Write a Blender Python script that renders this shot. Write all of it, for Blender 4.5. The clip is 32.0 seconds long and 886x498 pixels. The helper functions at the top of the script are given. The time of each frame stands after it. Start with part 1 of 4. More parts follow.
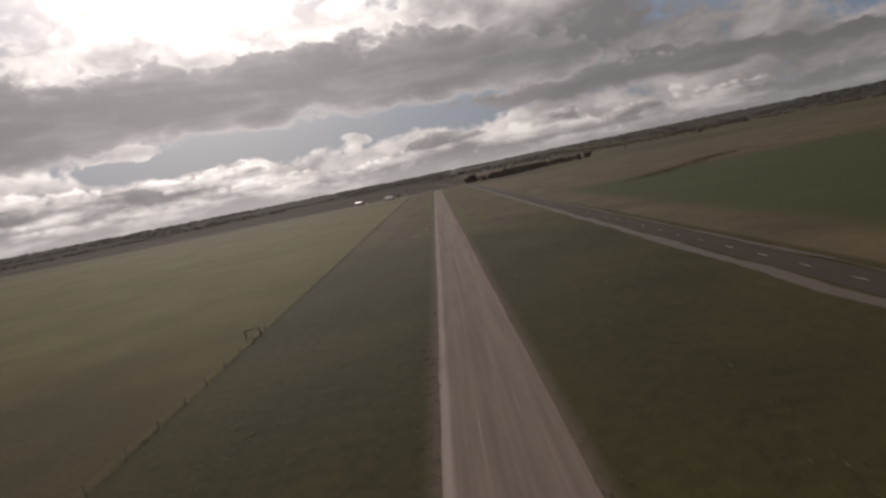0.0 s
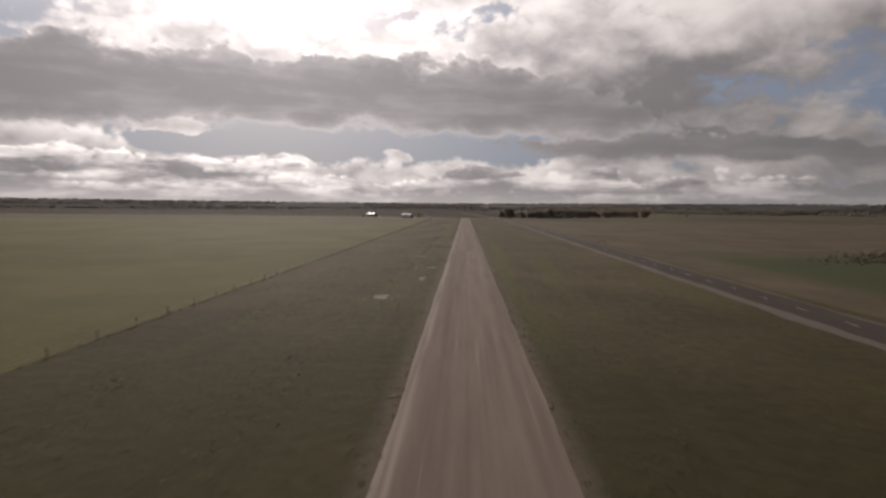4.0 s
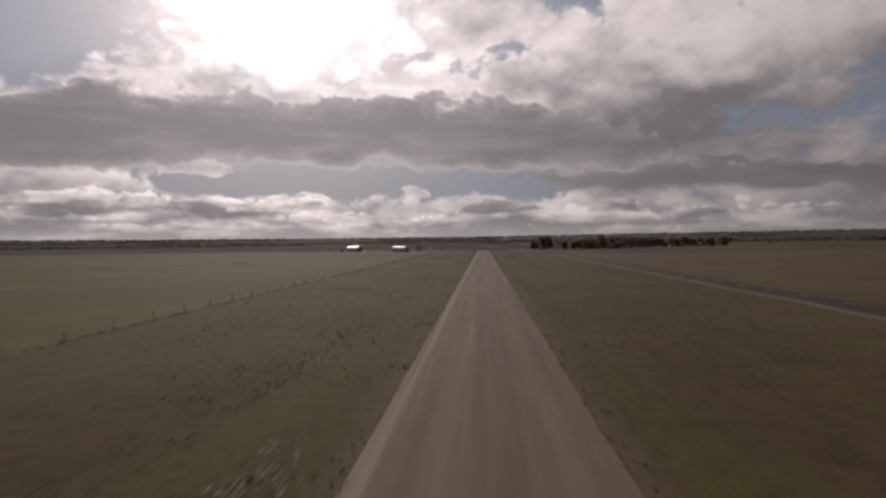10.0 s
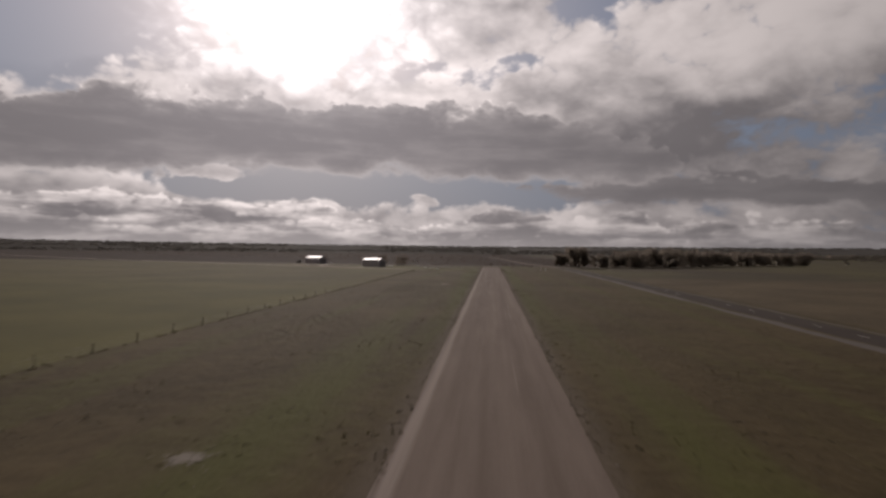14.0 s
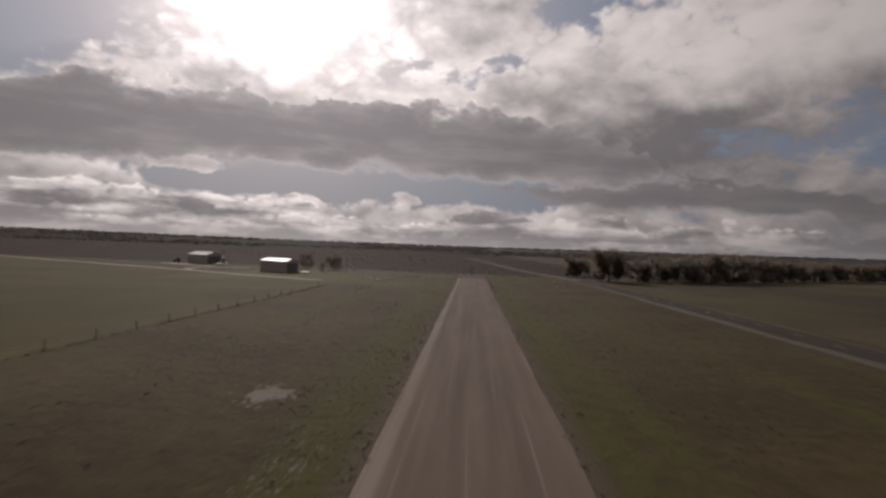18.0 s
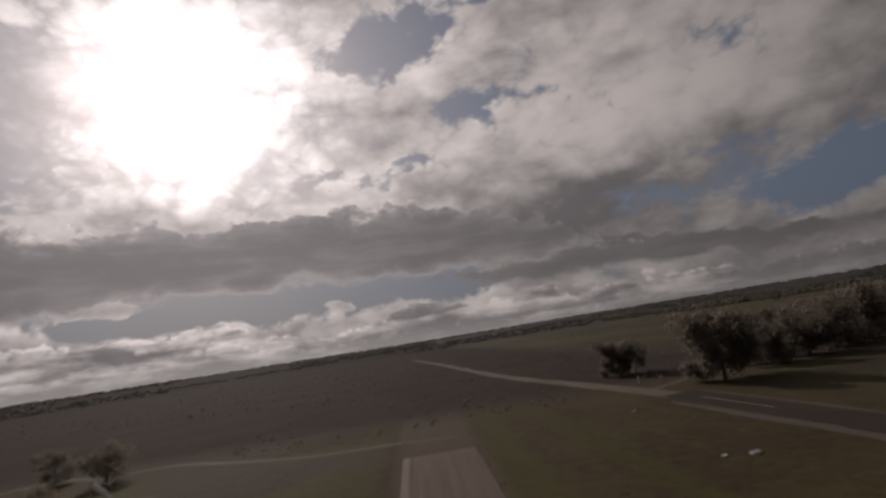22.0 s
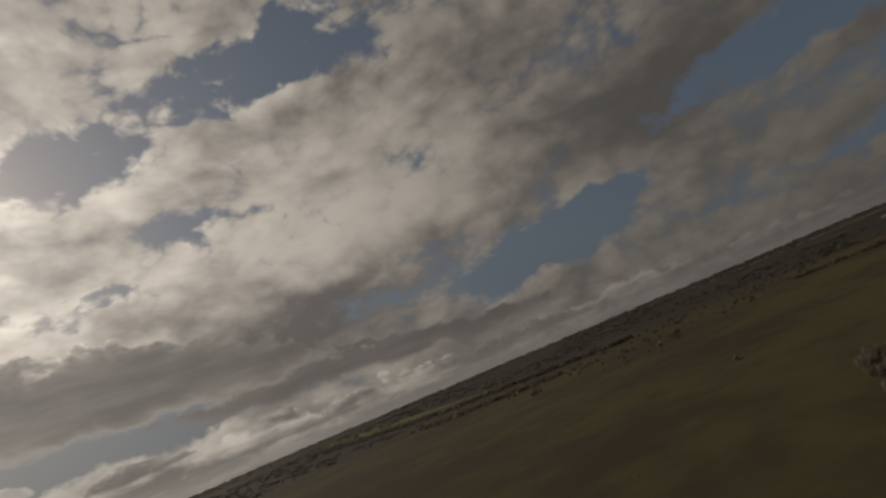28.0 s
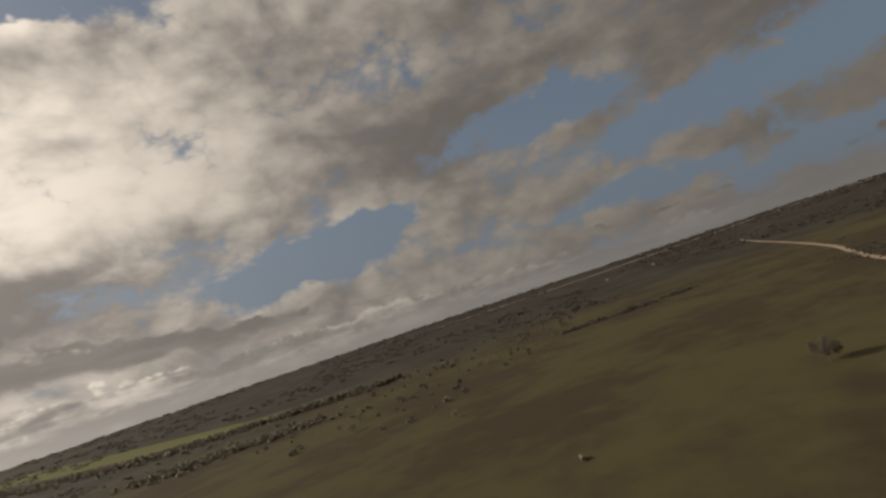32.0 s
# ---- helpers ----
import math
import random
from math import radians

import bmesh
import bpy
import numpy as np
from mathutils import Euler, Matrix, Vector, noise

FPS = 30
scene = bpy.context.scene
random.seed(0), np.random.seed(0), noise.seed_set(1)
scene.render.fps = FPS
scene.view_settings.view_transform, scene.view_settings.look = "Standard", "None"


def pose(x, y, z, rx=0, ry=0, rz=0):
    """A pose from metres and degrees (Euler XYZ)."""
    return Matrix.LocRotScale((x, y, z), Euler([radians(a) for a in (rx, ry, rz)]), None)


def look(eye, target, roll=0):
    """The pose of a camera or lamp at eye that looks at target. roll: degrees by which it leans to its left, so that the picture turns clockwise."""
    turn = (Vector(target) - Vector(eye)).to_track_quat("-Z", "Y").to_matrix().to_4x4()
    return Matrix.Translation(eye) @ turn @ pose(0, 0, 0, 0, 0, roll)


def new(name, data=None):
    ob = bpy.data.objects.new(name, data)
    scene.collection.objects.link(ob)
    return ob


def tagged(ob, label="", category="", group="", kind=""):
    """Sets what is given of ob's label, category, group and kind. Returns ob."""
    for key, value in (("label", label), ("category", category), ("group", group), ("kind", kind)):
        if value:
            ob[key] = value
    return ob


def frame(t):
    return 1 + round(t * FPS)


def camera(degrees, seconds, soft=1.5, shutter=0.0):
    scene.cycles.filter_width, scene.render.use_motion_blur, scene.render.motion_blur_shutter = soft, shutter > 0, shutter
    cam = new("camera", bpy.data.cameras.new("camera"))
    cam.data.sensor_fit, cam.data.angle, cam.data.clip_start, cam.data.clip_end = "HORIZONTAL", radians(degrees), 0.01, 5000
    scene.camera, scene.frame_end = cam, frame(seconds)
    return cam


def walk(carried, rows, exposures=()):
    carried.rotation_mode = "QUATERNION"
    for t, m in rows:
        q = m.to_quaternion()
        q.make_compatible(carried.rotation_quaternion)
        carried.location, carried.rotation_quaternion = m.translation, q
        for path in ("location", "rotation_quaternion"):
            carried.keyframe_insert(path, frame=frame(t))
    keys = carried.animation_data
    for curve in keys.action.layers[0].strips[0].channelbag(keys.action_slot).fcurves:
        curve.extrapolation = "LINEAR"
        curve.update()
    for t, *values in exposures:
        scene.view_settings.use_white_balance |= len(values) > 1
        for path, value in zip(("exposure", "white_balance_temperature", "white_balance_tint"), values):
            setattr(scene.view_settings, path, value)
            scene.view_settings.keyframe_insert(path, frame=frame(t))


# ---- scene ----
# ---- camera ----
cam = camera(79.4, 32.0, soft=2.6, shutter=0.5)


def flight(t, x, y, z, heading, nose, bank):
    """A row for walk(): heading clockwise from north (+y), nose up and right bank, in degrees."""
    a, p = radians(heading), radians(nose)
    way = Vector((math.sin(a) * math.cos(p), math.cos(a) * math.cos(p), math.sin(p)))
    eye = Vector((x, y, z))
    return t, look(eye, eye + way, -bank)


ROWS = [
    (0, -1.5, -321.8, 23.74, -0.56, -7.86, 11.41),
    (0.5, -1.38, -304.3, 22.74, -2.62, -7.61, 6.36),
    (1, -1.27, -286.8, 21.71, -4.08, -6.77, 1.27),
    (1.5, -1.16, -269.3, 20.62, -2.55, -6.05, 3.9),
    (2, -1.07, -251.8, 19.5, -1.32, -6.24, 4.08),
    (2.5, -0.97, -234.29, 18.36, -2.62, -6.48, -0.11),
    (3, -0.89, -216.78, 17.21, -3.4, -4.72, -3.29),
    (3.5, -0.81, -199.26, 16.07, -2.79, -4.57, -0.97),
    (5.5, -0.57, -128.65, 11.99, -1.81, -3.99, -0.34),
    (6, -0.45, -110.66, 11.24, -2.33, -3.63, -2.19),
    (6.5, -0.36, -92.89, 10.54, -2.53, -3.25, -3.41),
    (7, 0.14, -75.1, 10.12, -2.4, -2.5, -3.74),
    (7.5, 0.33, -58.4, 9.64, -2.61, -1.54, -5.53),
    (8, -0.07, -42.25, 9.02, -2.78, -1.67, -2.07),
    (8.5, -0.23, -25.24, 8.76, -2.95, -1.02, -0.61),
    (9, -0.24, -7.7, 8.79, -3.59, -0.43, -1.71),
    (9.5, -0.15, 10.17, 9.03, -3.67, -0.38, -0.96),
    (10, -0.08, 28.22, 9.36, -4.33, -0.82, 0.72),
    (10.5, -0.09, 46.38, 9.65, -5.84, -0.16, 1.57),
    (11, -0.15, 64.57, 9.91, -6.77, 0.24, 0.07),
    (11.5, -0.23, 82.77, 10.15, -6.22, 0.28, 1.24),
    (12, -0.27, 100.94, 10.38, -6.11, -0.11, -0.39),
    (12.5, -0.24, 119.04, 10.59, -6.17, 0.09, 1.07),
    (13, -0.19, 137.06, 10.77, -5.25, 0.01, 1.18),
    (13.5, -0.21, 154.97, 10.91, -5.15, 0.05, 0.57),
    (14, -0.26, 172.77, 11.05, -5.15, 0.14, -0.69),
    (14.5, -0.29, 190.46, 11.17, -5.32, -0.2, -0.13),
    (16.5, -0.37, 259.29, 11.47, -3.32, 0.14, -2.73),
    (17, -0.53, 275.85, 11.37, -2.44, -0.06, -0.15),
    (17.5, -0.49, 292.2, 11.31, -2.25, 0.66, -0.59),
    (18, -0.57, 308.35, 11.17, -3.09, 0.09, -2.23),
    (18.5, -0.82, 324.49, 11.21, -3.21, -0.37, -3.23),
    (19, -0.79, 341.47, 11.7, -2.96, 0.95, 0.47),
    (19.5, -0.97, 358.41, 12.35, -2.4, 1.36, 0.82),
    (20, -1.32, 375, 13.04, -2.34, 2.31, 2.94),
    (20.5, -1.55, 391.02, 13.86, -1.77, 3.44, 5.48),
    (21, -1.63, 406.66, 14.66, -0.69, 6, 6.9),
    (21.5, -1.79, 422.65, 15.51, 1.02, 8.34, 9.39),
    (22, -1.38, 438.82, 16.53, 4.59, 9.75, 9.12),
    (22.5, -0.33, 455.05, 17.94, 7.61, 11.34, 11.52),
    (23, 1.34, 471.26, 19.72, 9.71, 12.35, 14.24),
    (23.5, 3.61, 487.37, 21.84, 11.35, 13.5, 15.64),
    (24, 6.46, 503.32, 24.27, 12.38, 13.73, 16.42),
    (24.5, 9.85, 519.04, 26.96, 14.47, 13.8, 19.28),
    (26.5, 35.93, 574.09, 43.61, 25.25, 13.56, 23.91),
    (27, 44.83, 587.24, 48.47, 29.39, 13.08, 22.89),
    (27.5, 54.03, 600.28, 53.4, 32.77, 13.61, 22.89),
    (28, 63.45, 613.23, 58.36, 35.88, 13.49, 22.92),
    (28.5, 73.03, 626.1, 63.31, 39.37, 14.1, 21.33),
    (29, 82.67, 638.93, 68.24, 42.59, 12.98, 20.49),
    (29.5, 92.29, 651.76, 73.14, 45.09, 12.99, 19.99),
    (30, 101.85, 664.61, 78.02, 48.34, 11.77, 21.15),
    (30.5, 111.34, 677.46, 82.89, 51.55, 11.28, 18.91),
    (31, 120.78, 690.35, 87.78, 54.5, 8.77, 19.89),
    (31.5, 130.17, 703.34, 92.67, 57.25, 7.84, 19.1),
    (32, 139.57, 716.47, 97.59, 59.93, 6.46, 18.6),
]
EXPOSURES = [(0, 0.44, 6500, 15), (1.5, 0.6, 6500, 15), (5, 0.46, 6500, 17), (12, 0.08, 6500, 19), (20.5, 0.0, 6500, 18), (22.5, -0.5, 6600, 18), (23.2, -0.62, 6650, 18), (24.5, -0.7, 6850, 15), (27, -0.45, 7050, 11), (28.5, -0.24, 7150, 10), (30, 0.12, 7200, 11), (31, 0.36, 7230, 11), (32, 0.68, 7250, 11)]
walk(cam, [flight(*r) for r in ROWS], EXPOSURES)

# ---- sky and sun ----
SUN_AZ, SUN_EL = -20.5, 27.0
sun_way = Vector((math.sin(radians(SUN_AZ)) * math.cos(radians(SUN_EL)), math.cos(radians(SUN_AZ)) * math.cos(radians(SUN_EL)), math.sin(radians(SUN_EL))))
lamp = bpy.data.lights.new("sun", "SUN")
lamp.energy, lamp.angle, lamp.color = 2.22, radians(0.6), (1.0, 0.93, 0.82)
sun = new("sun", lamp)
sun.matrix_world = look((0, 0, 60), Vector((0, 0, 60)) - sun_way)


class Net:
    """Short ways to wire a node tree."""

    def __init__(self, tree):
        self.tree = tree

    def node(self, kind, **values):
        n = self.tree.nodes.new(kind)
        for key, v in values.items():
            setattr(n, key, v)
        return n

    def feed(self, socket, v):
        if isinstance(v, bpy.types.NodeSocket):
            self.tree.links.new(v, socket)
        elif v is not None:
            if isinstance(v, (int, float)) and socket.type in ("VECTOR", "RGBA"):
                v = (v,) * len(socket.default_value)
            if isinstance(v, tuple) and socket.type == "RGBA" and len(v) == 3:
                v = (*v, 1.0)
            socket.default_value = v

    def math(self, op, a, b=None, c=None):
        n = self.node("ShaderNodeMath", operation=op)
        for s, v in zip(n.inputs, (a, b, c)):
            self.feed(s, v)
        return n.outputs[0]

    def add(self, a, b): return self.math("ADD", a, b)
    def sub(self, a, b): return self.math("SUBTRACT", a, b)
    def mul(self, a, b): return self.math("MULTIPLY", a, b)

    def total(self, parts):
        out = parts[0]
        for p in parts[1:]:
            out = self.add(out, p)
        return out

    def ramp(self, v, a, b, lo=0.0, hi=1.0, smooth=True):
        n = self.node("ShaderNodeMapRange", interpolation_type="SMOOTHSTEP" if smooth else "LINEAR", clamp=True)
        for s, x in zip(n.inputs, (v, a, b, lo, hi)):
            self.feed(s, x)
        return n.outputs[0]

    def mix(self, f, a, b, mode="MIX"):
        n = self.node("ShaderNodeMix", data_type="RGBA", blend_type=mode)
        self.feed(n.inputs[0], f)
        self.feed(n.inputs[6], a)
        self.feed(n.inputs[7], b)
        return n.outputs[2]

    def xyz(self, v):
        n = self.node("ShaderNodeSeparateXYZ")
        self.feed(n.inputs[0], v)
        return n.outputs[0], n.outputs[1], n.outputs[2]

    def join(self, x, y, z):
        n = self.node("ShaderNodeCombineXYZ")
        for s, v in zip(n.inputs, (x, y, z)):
            self.feed(s, v)
        return n.outputs[0]

    def noise(self, vec, scale, detail=4.0, rough=0.55, warp=0.0):
        n = self.node("ShaderNodeTexNoise")
        self.feed(n.inputs["Vector"], vec)
        for key, v in (("Scale", scale), ("Detail", detail), ("Roughness", rough), ("Distortion", warp)):
            self.feed(n.inputs[key], v)
        return n.outputs["Fac"]


world = bpy.data.worlds.new("sky")
scene.world = world
world.use_nodes = True
world.node_tree.nodes.clear()
W = Net(world.node_tree)
way = W.node("ShaderNodeTexCoord").outputs["Generated"]
sky = W.node("ShaderNodeTexSky", sky_type="NISHITA", sun_disc=False, sun_elevation=radians(SUN_EL), sun_rotation=radians(SUN_AZ), air_density=1.0, dust_density=1.2, ozone_density=1.0)

# gaps in the upper deck: azimuth, elevation, half widths, depth
HOLES = (
    (-45, 24, 14, 9, 1.5), (3, 31, 9, 4.0, 0.52), (20, 36.5, 11, 3.6, 0.70), (10, 24.6, 5, 1.8, 0.45), (-1, 18.4, 9, 1.0, 0.5),
    (30, 38, 8, 4.0, 0.7), (40, 30, 5, 2.4, 0.08), (46, 9.3, 7.0, 1.9, 1.35), (53, 10.9, 5, 1.5, 1.05), (39.5, 8.2, 3, 1.7, 0.9), (75, 16.6, 10, 2.0, 0.95),
    (94, 11.0, 14, 2.4, 0.9), (82, 5.6, 9, 1.3, 0.8), (100, 3.4, 12, 1.4, 0.8), (-12, 6.9, 26, 2.2, 1.5), (-6.5, 5.5, 1.8, 0.7, -1.1), (-28.5, 7.7, 4.0, 0.6, -1.0), (-14, 6.0, 1.5, 0.3, -0.7),
)
# thicker, darker bodies in the upper deck
MASSES = ((63, 17, 9, 3.6, 0.62), (52, 20.5, 9, 3.6, 0.18), (20, 10.8, 14, 3.4, 0.55), (68, 22, 10, 4.0, 0.25), (34, 21, 16, 7.5, -0.5), (14, 25, 12, 8, -0.22), (100, 19, 16, 4, 0.3))
# tops and bases of the nearer banks: azimuth, elevation
BANK_TOP = ((-80, 9), (-55, 13), (-45, 14.2), (-36, 16.3), (-25, 16.6), (-13, 16.3), (-5, 17.4), (1, 17.0), (8, 15.2), (15, 12.6), (24, 8.0))
BANK_BASE = ((-80, 5.4), (-45, 6.2), (-35, 6.9), (-27, 7.7), (-18, 7.5), (-5, 7.3), (4, 7.0), (14, 6.8), (24, 7.2))
TAIL_TOP = ((0, 5.6), (5, 8.0), (14, 9.4), (22, 8.6), (34, 7.0), (44, 5.8), (56, 3.6), (70, 2.5))
TAIL_BASE = ((0, 6.6), (6, 6.1), (14, 4.6), (22, 3.6), (34, 3.3), (46, 2.6), (56, 2.7), (70, 3))
FAR_TOP = ((-80, 5.0), (-45, 5.2), (-33, 5.9), (-21, 5.6), (-15, 4.4), (-8, 3.4), (-2, 4.2), (2, 4.9), (7, 4.0), (13, 4.9), (19, 4.0), (30, 3.2), (50, 2.8), (75, 3.2), (110, 1.6))
MID_TOP = ((-80, 3.4), (-42, 3.6), (-34, 2.7), (-26, 3.9), (-18, 3.5), (-11, 2.2), (-4, 2.6), (6, 2.3), (16, 2.6), (24, 3.4), (36, 2.2), (60, 1.4), (110, 0.8))


def dome():
    """Colour of the sky in each direction: pale blue, a broken upper deck, a dark bank with its tail, rows of far cumulus, haze."""
    x, y, z = W.xyz(way)
    az = W.mul(W.math("ARCTAN2", x, y), 57.2958)
    el = W.mul(W.math("ARCSINE", z), 57.2958)
    up = W.math("MAXIMUM", el, 0.0)

    def shifted(scale, by=(0.0, 0.0, 0.0)):
        m = W.node("ShaderNodeMapping")
        W.feed(m.inputs[0], way)
        m.inputs["Scale"].default_value, m.inputs["Location"].default_value = scale, by
        return m.outputs[0]

    def cells(vec, scale, detail):
        n = W.node("ShaderNodeTexVoronoi", voronoi_dimensions="3D", feature="F1", normalize=False)
        W.feed(n.inputs["Vector"], vec)
        for key, v in (("Scale", scale), ("Detail", detail), ("Roughness", 0.5), ("Randomness", 1.0)):
            W.feed(n.inputs[key], v)
        return n.outputs["Distance"]

    def spots(rows):
        out = []
        for a, e, ra, re, gain in rows:
            u, v = W.math("DIVIDE", W.sub(azw, a), ra), W.math("DIVIDE", W.sub(elw, e), re)
            out.append(W.mul(W.math("EXPONENT", W.mul(W.math("POWER", W.add(W.mul(u, u), W.mul(v, v)), 1.5), -1.0)), gain))
        return W.total(out)

    def profile(points):
        n = W.node("ShaderNodeValToRGB")
        ramp = n.color_ramp
        ramp.interpolation = "EASE"
        for i, (a, e) in enumerate(points):
            s = ramp.elements[i] if i < 2 else ramp.elements.new(0.5)
            s.position = (a + 90.0) / 220.0
            s.color = (e / 40.0, e / 40.0, e / 40.0, 1.0)
        W.feed(n.inputs[0], W.ramp(azw, -90.0, 130.0, smooth=False))
        return W.mul(W.xyz(n.outputs[0])[0], 40.0)

    # wisps bend the outlines, rounded cells give heaped edges
    drift = W.node("ShaderNodeTexNoise")
    W.feed(drift.inputs["Vector"], shifted((1, 1, 1.7)))
    for key, v in (("Scale", 9.0), ("Detail", 4.0), ("Roughness", 0.55)):
        W.feed(drift.inputs[key], v)
    sway = W.xyz(drift.outputs["Color"])
    size = W.add(W.mul(up, 0.038), 0.48)
    bent = W.node("ShaderNodeVectorMath", operation="MULTIPLY_ADD")
    W.feed(bent.inputs[0], drift.outputs["Color"])
    W.feed(bent.inputs[1], (0.07, 0.07, 0.05))
    W.feed(bent.inputs[2], shifted((1, 1, 1.35)))
    heap = W.sub(0.42, cells(bent.outputs[0], 17.0, 2.0))
    knob = W.sub(0.42, cells(bent.outputs[0], 46.0, 1.5))
    azw = W.add(az, W.mul(W.sub(sway[0], 0.5), 7.0))
    elw = W.add(el, W.mul(W.mul(W.sub(sway[1], 0.5), 5.0), size))
    swell = W.add(W.mul(heap, 2.3), W.mul(knob, 0.75))

    off = W.mul(W.math("ARCCOSINE", W.math("MINIMUM", near_sun(way), 1.0)), 57.2958)
    warm = W.math("EXPONENT", W.mul(off, -1.0 / 34.0))
    lit = W.mix(warm, (0.056, 0.055, 0.052), (1.64, 1.53, 1.42))
    deep = W.mix(warm, (0.056, 0.053, 0.051), (0.325, 0.306, 0.303))
    front = W.ramp(off, 112.0, 165.0)
    lit, deep = W.mix(front, lit, (0.68, 0.665, 0.65)), W.mix(front, deep, (0.40, 0.395, 0.395))

    # open sky
    blue = W.mix(1.0, sky.outputs[0], (0.050, 0.047, 0.045), "MULTIPLY")
    out = W.mix(W.ramp(el, 2.0, 26.0, 0.9, 0.45), blue, W.mix(warm, (0.054, 0.080, 0.122), (0.30, 0.325, 0.36)))

    # upper deck: soft billows, darker where it is thick, brighter on the side of the sun
    plane = shifted((1.0, 1.0, 1.9), (3.1, 0.7, 0.2))
    billow = W.noise(plane, 4.6, 6.0, 0.47, 0.2)
    sunward = W.noise(shifted((1.0, 1.0, 1.9), (3.1 + sun_way.x * 0.035, 0.7 + sun_way.y * 0.035, 0.2 + sun_way.z * 0.07)), 4.6, 6.0, 0.47, 0.2)
    depth = W.total([W.mul(W.sub(billow, 0.5), 1.8), W.mul(heap, 0.46), W.mul(knob, 0.20), 0.86, W.mul(spots(HOLES), -1.0)])
    mass = spots(MASSES)
    shade = W.ramp(W.total([W.mul(depth, 0.55), mass, W.mul(W.sub(sunward, billow), 2.8), W.mul(heap, -0.6), W.mul(knob, -0.15)]), -0.25, 1.35)
    deck = W.mix(shade, lit, deep)
    out = W.mix(W.ramp(depth, 0.0, W.ramp(off, 25.0, 70.0, 0.34, 0.55)), out, deck)

    strata = W.noise(shifted((1.0, 1.0, 5.5), (1.3, 0.2, 0.9)), 8.0, 4.0, 0.5, 0.15)

    def row(top, base, thick, rim, tone, hem=0.35, ragged=1.0, near_rim=False):
        """A bank with a heaped top, bright where thin, and a flatter base."""
        nonlocal out
        d = W.mul(W.mul(swell, size), ragged)
        over = W.add(W.sub(profile(top), elw), d)
        shown = W.ramp(over, -0.08, W.mul(size, 0.7))
        low = 0.0
        if base:
            under = W.add(W.sub(elw, profile(base)), W.mul(d, 0.45))
            shown = W.mul(shown, W.ramp(under, W.mul(size, -0.7), W.mul(size, 0.5)))
            low = W.mul(W.math("EXPONENT", W.math("DIVIDE", W.mul(W.math("MAXIMUM", under, 0.0), -1.6), size)), hem)
        edge = W.math("EXPONENT", W.math("DIVIDE", W.mul(W.math("MAXIMUM", W.sub(over, W.mul(size, 0.35)), 0.0), -1.0 / thick), size))
        edge = W.mul(edge, W.ramp(W.add(billow, W.mul(knob, 0.25)), 0.36, 0.62, 0.2, 1.3))
        if near_rim:
            edge = W.mul(edge, W.ramp(off, 23.0, 32.0, 1.0, 0.15))
        inner = W.mul(W.ramp(W.total([W.mul(W.sub(strata, 0.5), 2.4), W.mul(W.sub(billow, 0.5), 0.6), W.mul(swell, 0.14)]), -0.5, 0.5), tone)
        bright = W.math("MINIMUM", W.total([W.mul(edge, rim), low, inner]), 1.0)
        out = W.mix(shown, out, W.mix(bright, deep, lit))

    row(FAR_TOP, None, 1.0, 0.85, 0.95, ragged=0.85)
    row(MID_TOP, None, 1.2, 0.35, 1.0, ragged=1.1)
    row(TAIL_TOP, TAIL_BASE, 0.7, 0.16, 0.07, 0.1, 0.8)
    row(BANK_TOP, BANK_BASE, 0.6, 1.0, 0.09, 0.30, near_rim=True)

    # haze low down; round the sun, lit thin cloud with camera glare painted in
    out = W.mix(W.ramp(el, -0.5, 3.4, 0.8, 0.0), out, W.mix(warm, (0.075, 0.077, 0.082), (0.74, 0.69, 0.64)))
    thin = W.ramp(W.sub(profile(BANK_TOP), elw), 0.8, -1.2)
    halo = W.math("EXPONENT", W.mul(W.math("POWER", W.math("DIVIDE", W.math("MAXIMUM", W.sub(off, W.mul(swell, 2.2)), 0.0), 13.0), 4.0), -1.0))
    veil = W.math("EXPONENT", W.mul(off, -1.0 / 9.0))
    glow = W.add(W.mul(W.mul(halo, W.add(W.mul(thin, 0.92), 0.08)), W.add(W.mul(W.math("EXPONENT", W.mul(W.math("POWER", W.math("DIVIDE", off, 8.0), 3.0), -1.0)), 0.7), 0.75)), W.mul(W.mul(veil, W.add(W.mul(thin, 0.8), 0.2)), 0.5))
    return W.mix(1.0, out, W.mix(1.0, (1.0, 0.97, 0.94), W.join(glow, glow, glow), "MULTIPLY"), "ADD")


def near_sun(vec):
    n = W.node("ShaderNodeVectorMath", operation="DOT_PRODUCT")
    W.feed(n.inputs[0], vec)
    W.feed(n.inputs[1], tuple(sun_way))
    return n.outputs["Value"]


back = W.node("ShaderNodeBackground")
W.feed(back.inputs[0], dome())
W.feed(back.inputs[1], 1.0)
world.node_tree.links.new(back.outputs[0], W.node("ShaderNodeOutputWorld").inputs[0])


# ---- materials ----
def stuff_of(name, rough=0.9, metal=0.0, gloss=0.3):
    m = bpy.data.materials.new(name)
    m.use_nodes = True
    n = Net(m.node_tree)
    b = m.node_tree.nodes["Principled BSDF"]
    b.inputs["Roughness"].default_value, b.inputs["Metallic"].default_value = rough, metal
    b.inputs["Specular IOR Level"].default_value = gloss
    return m, n, b


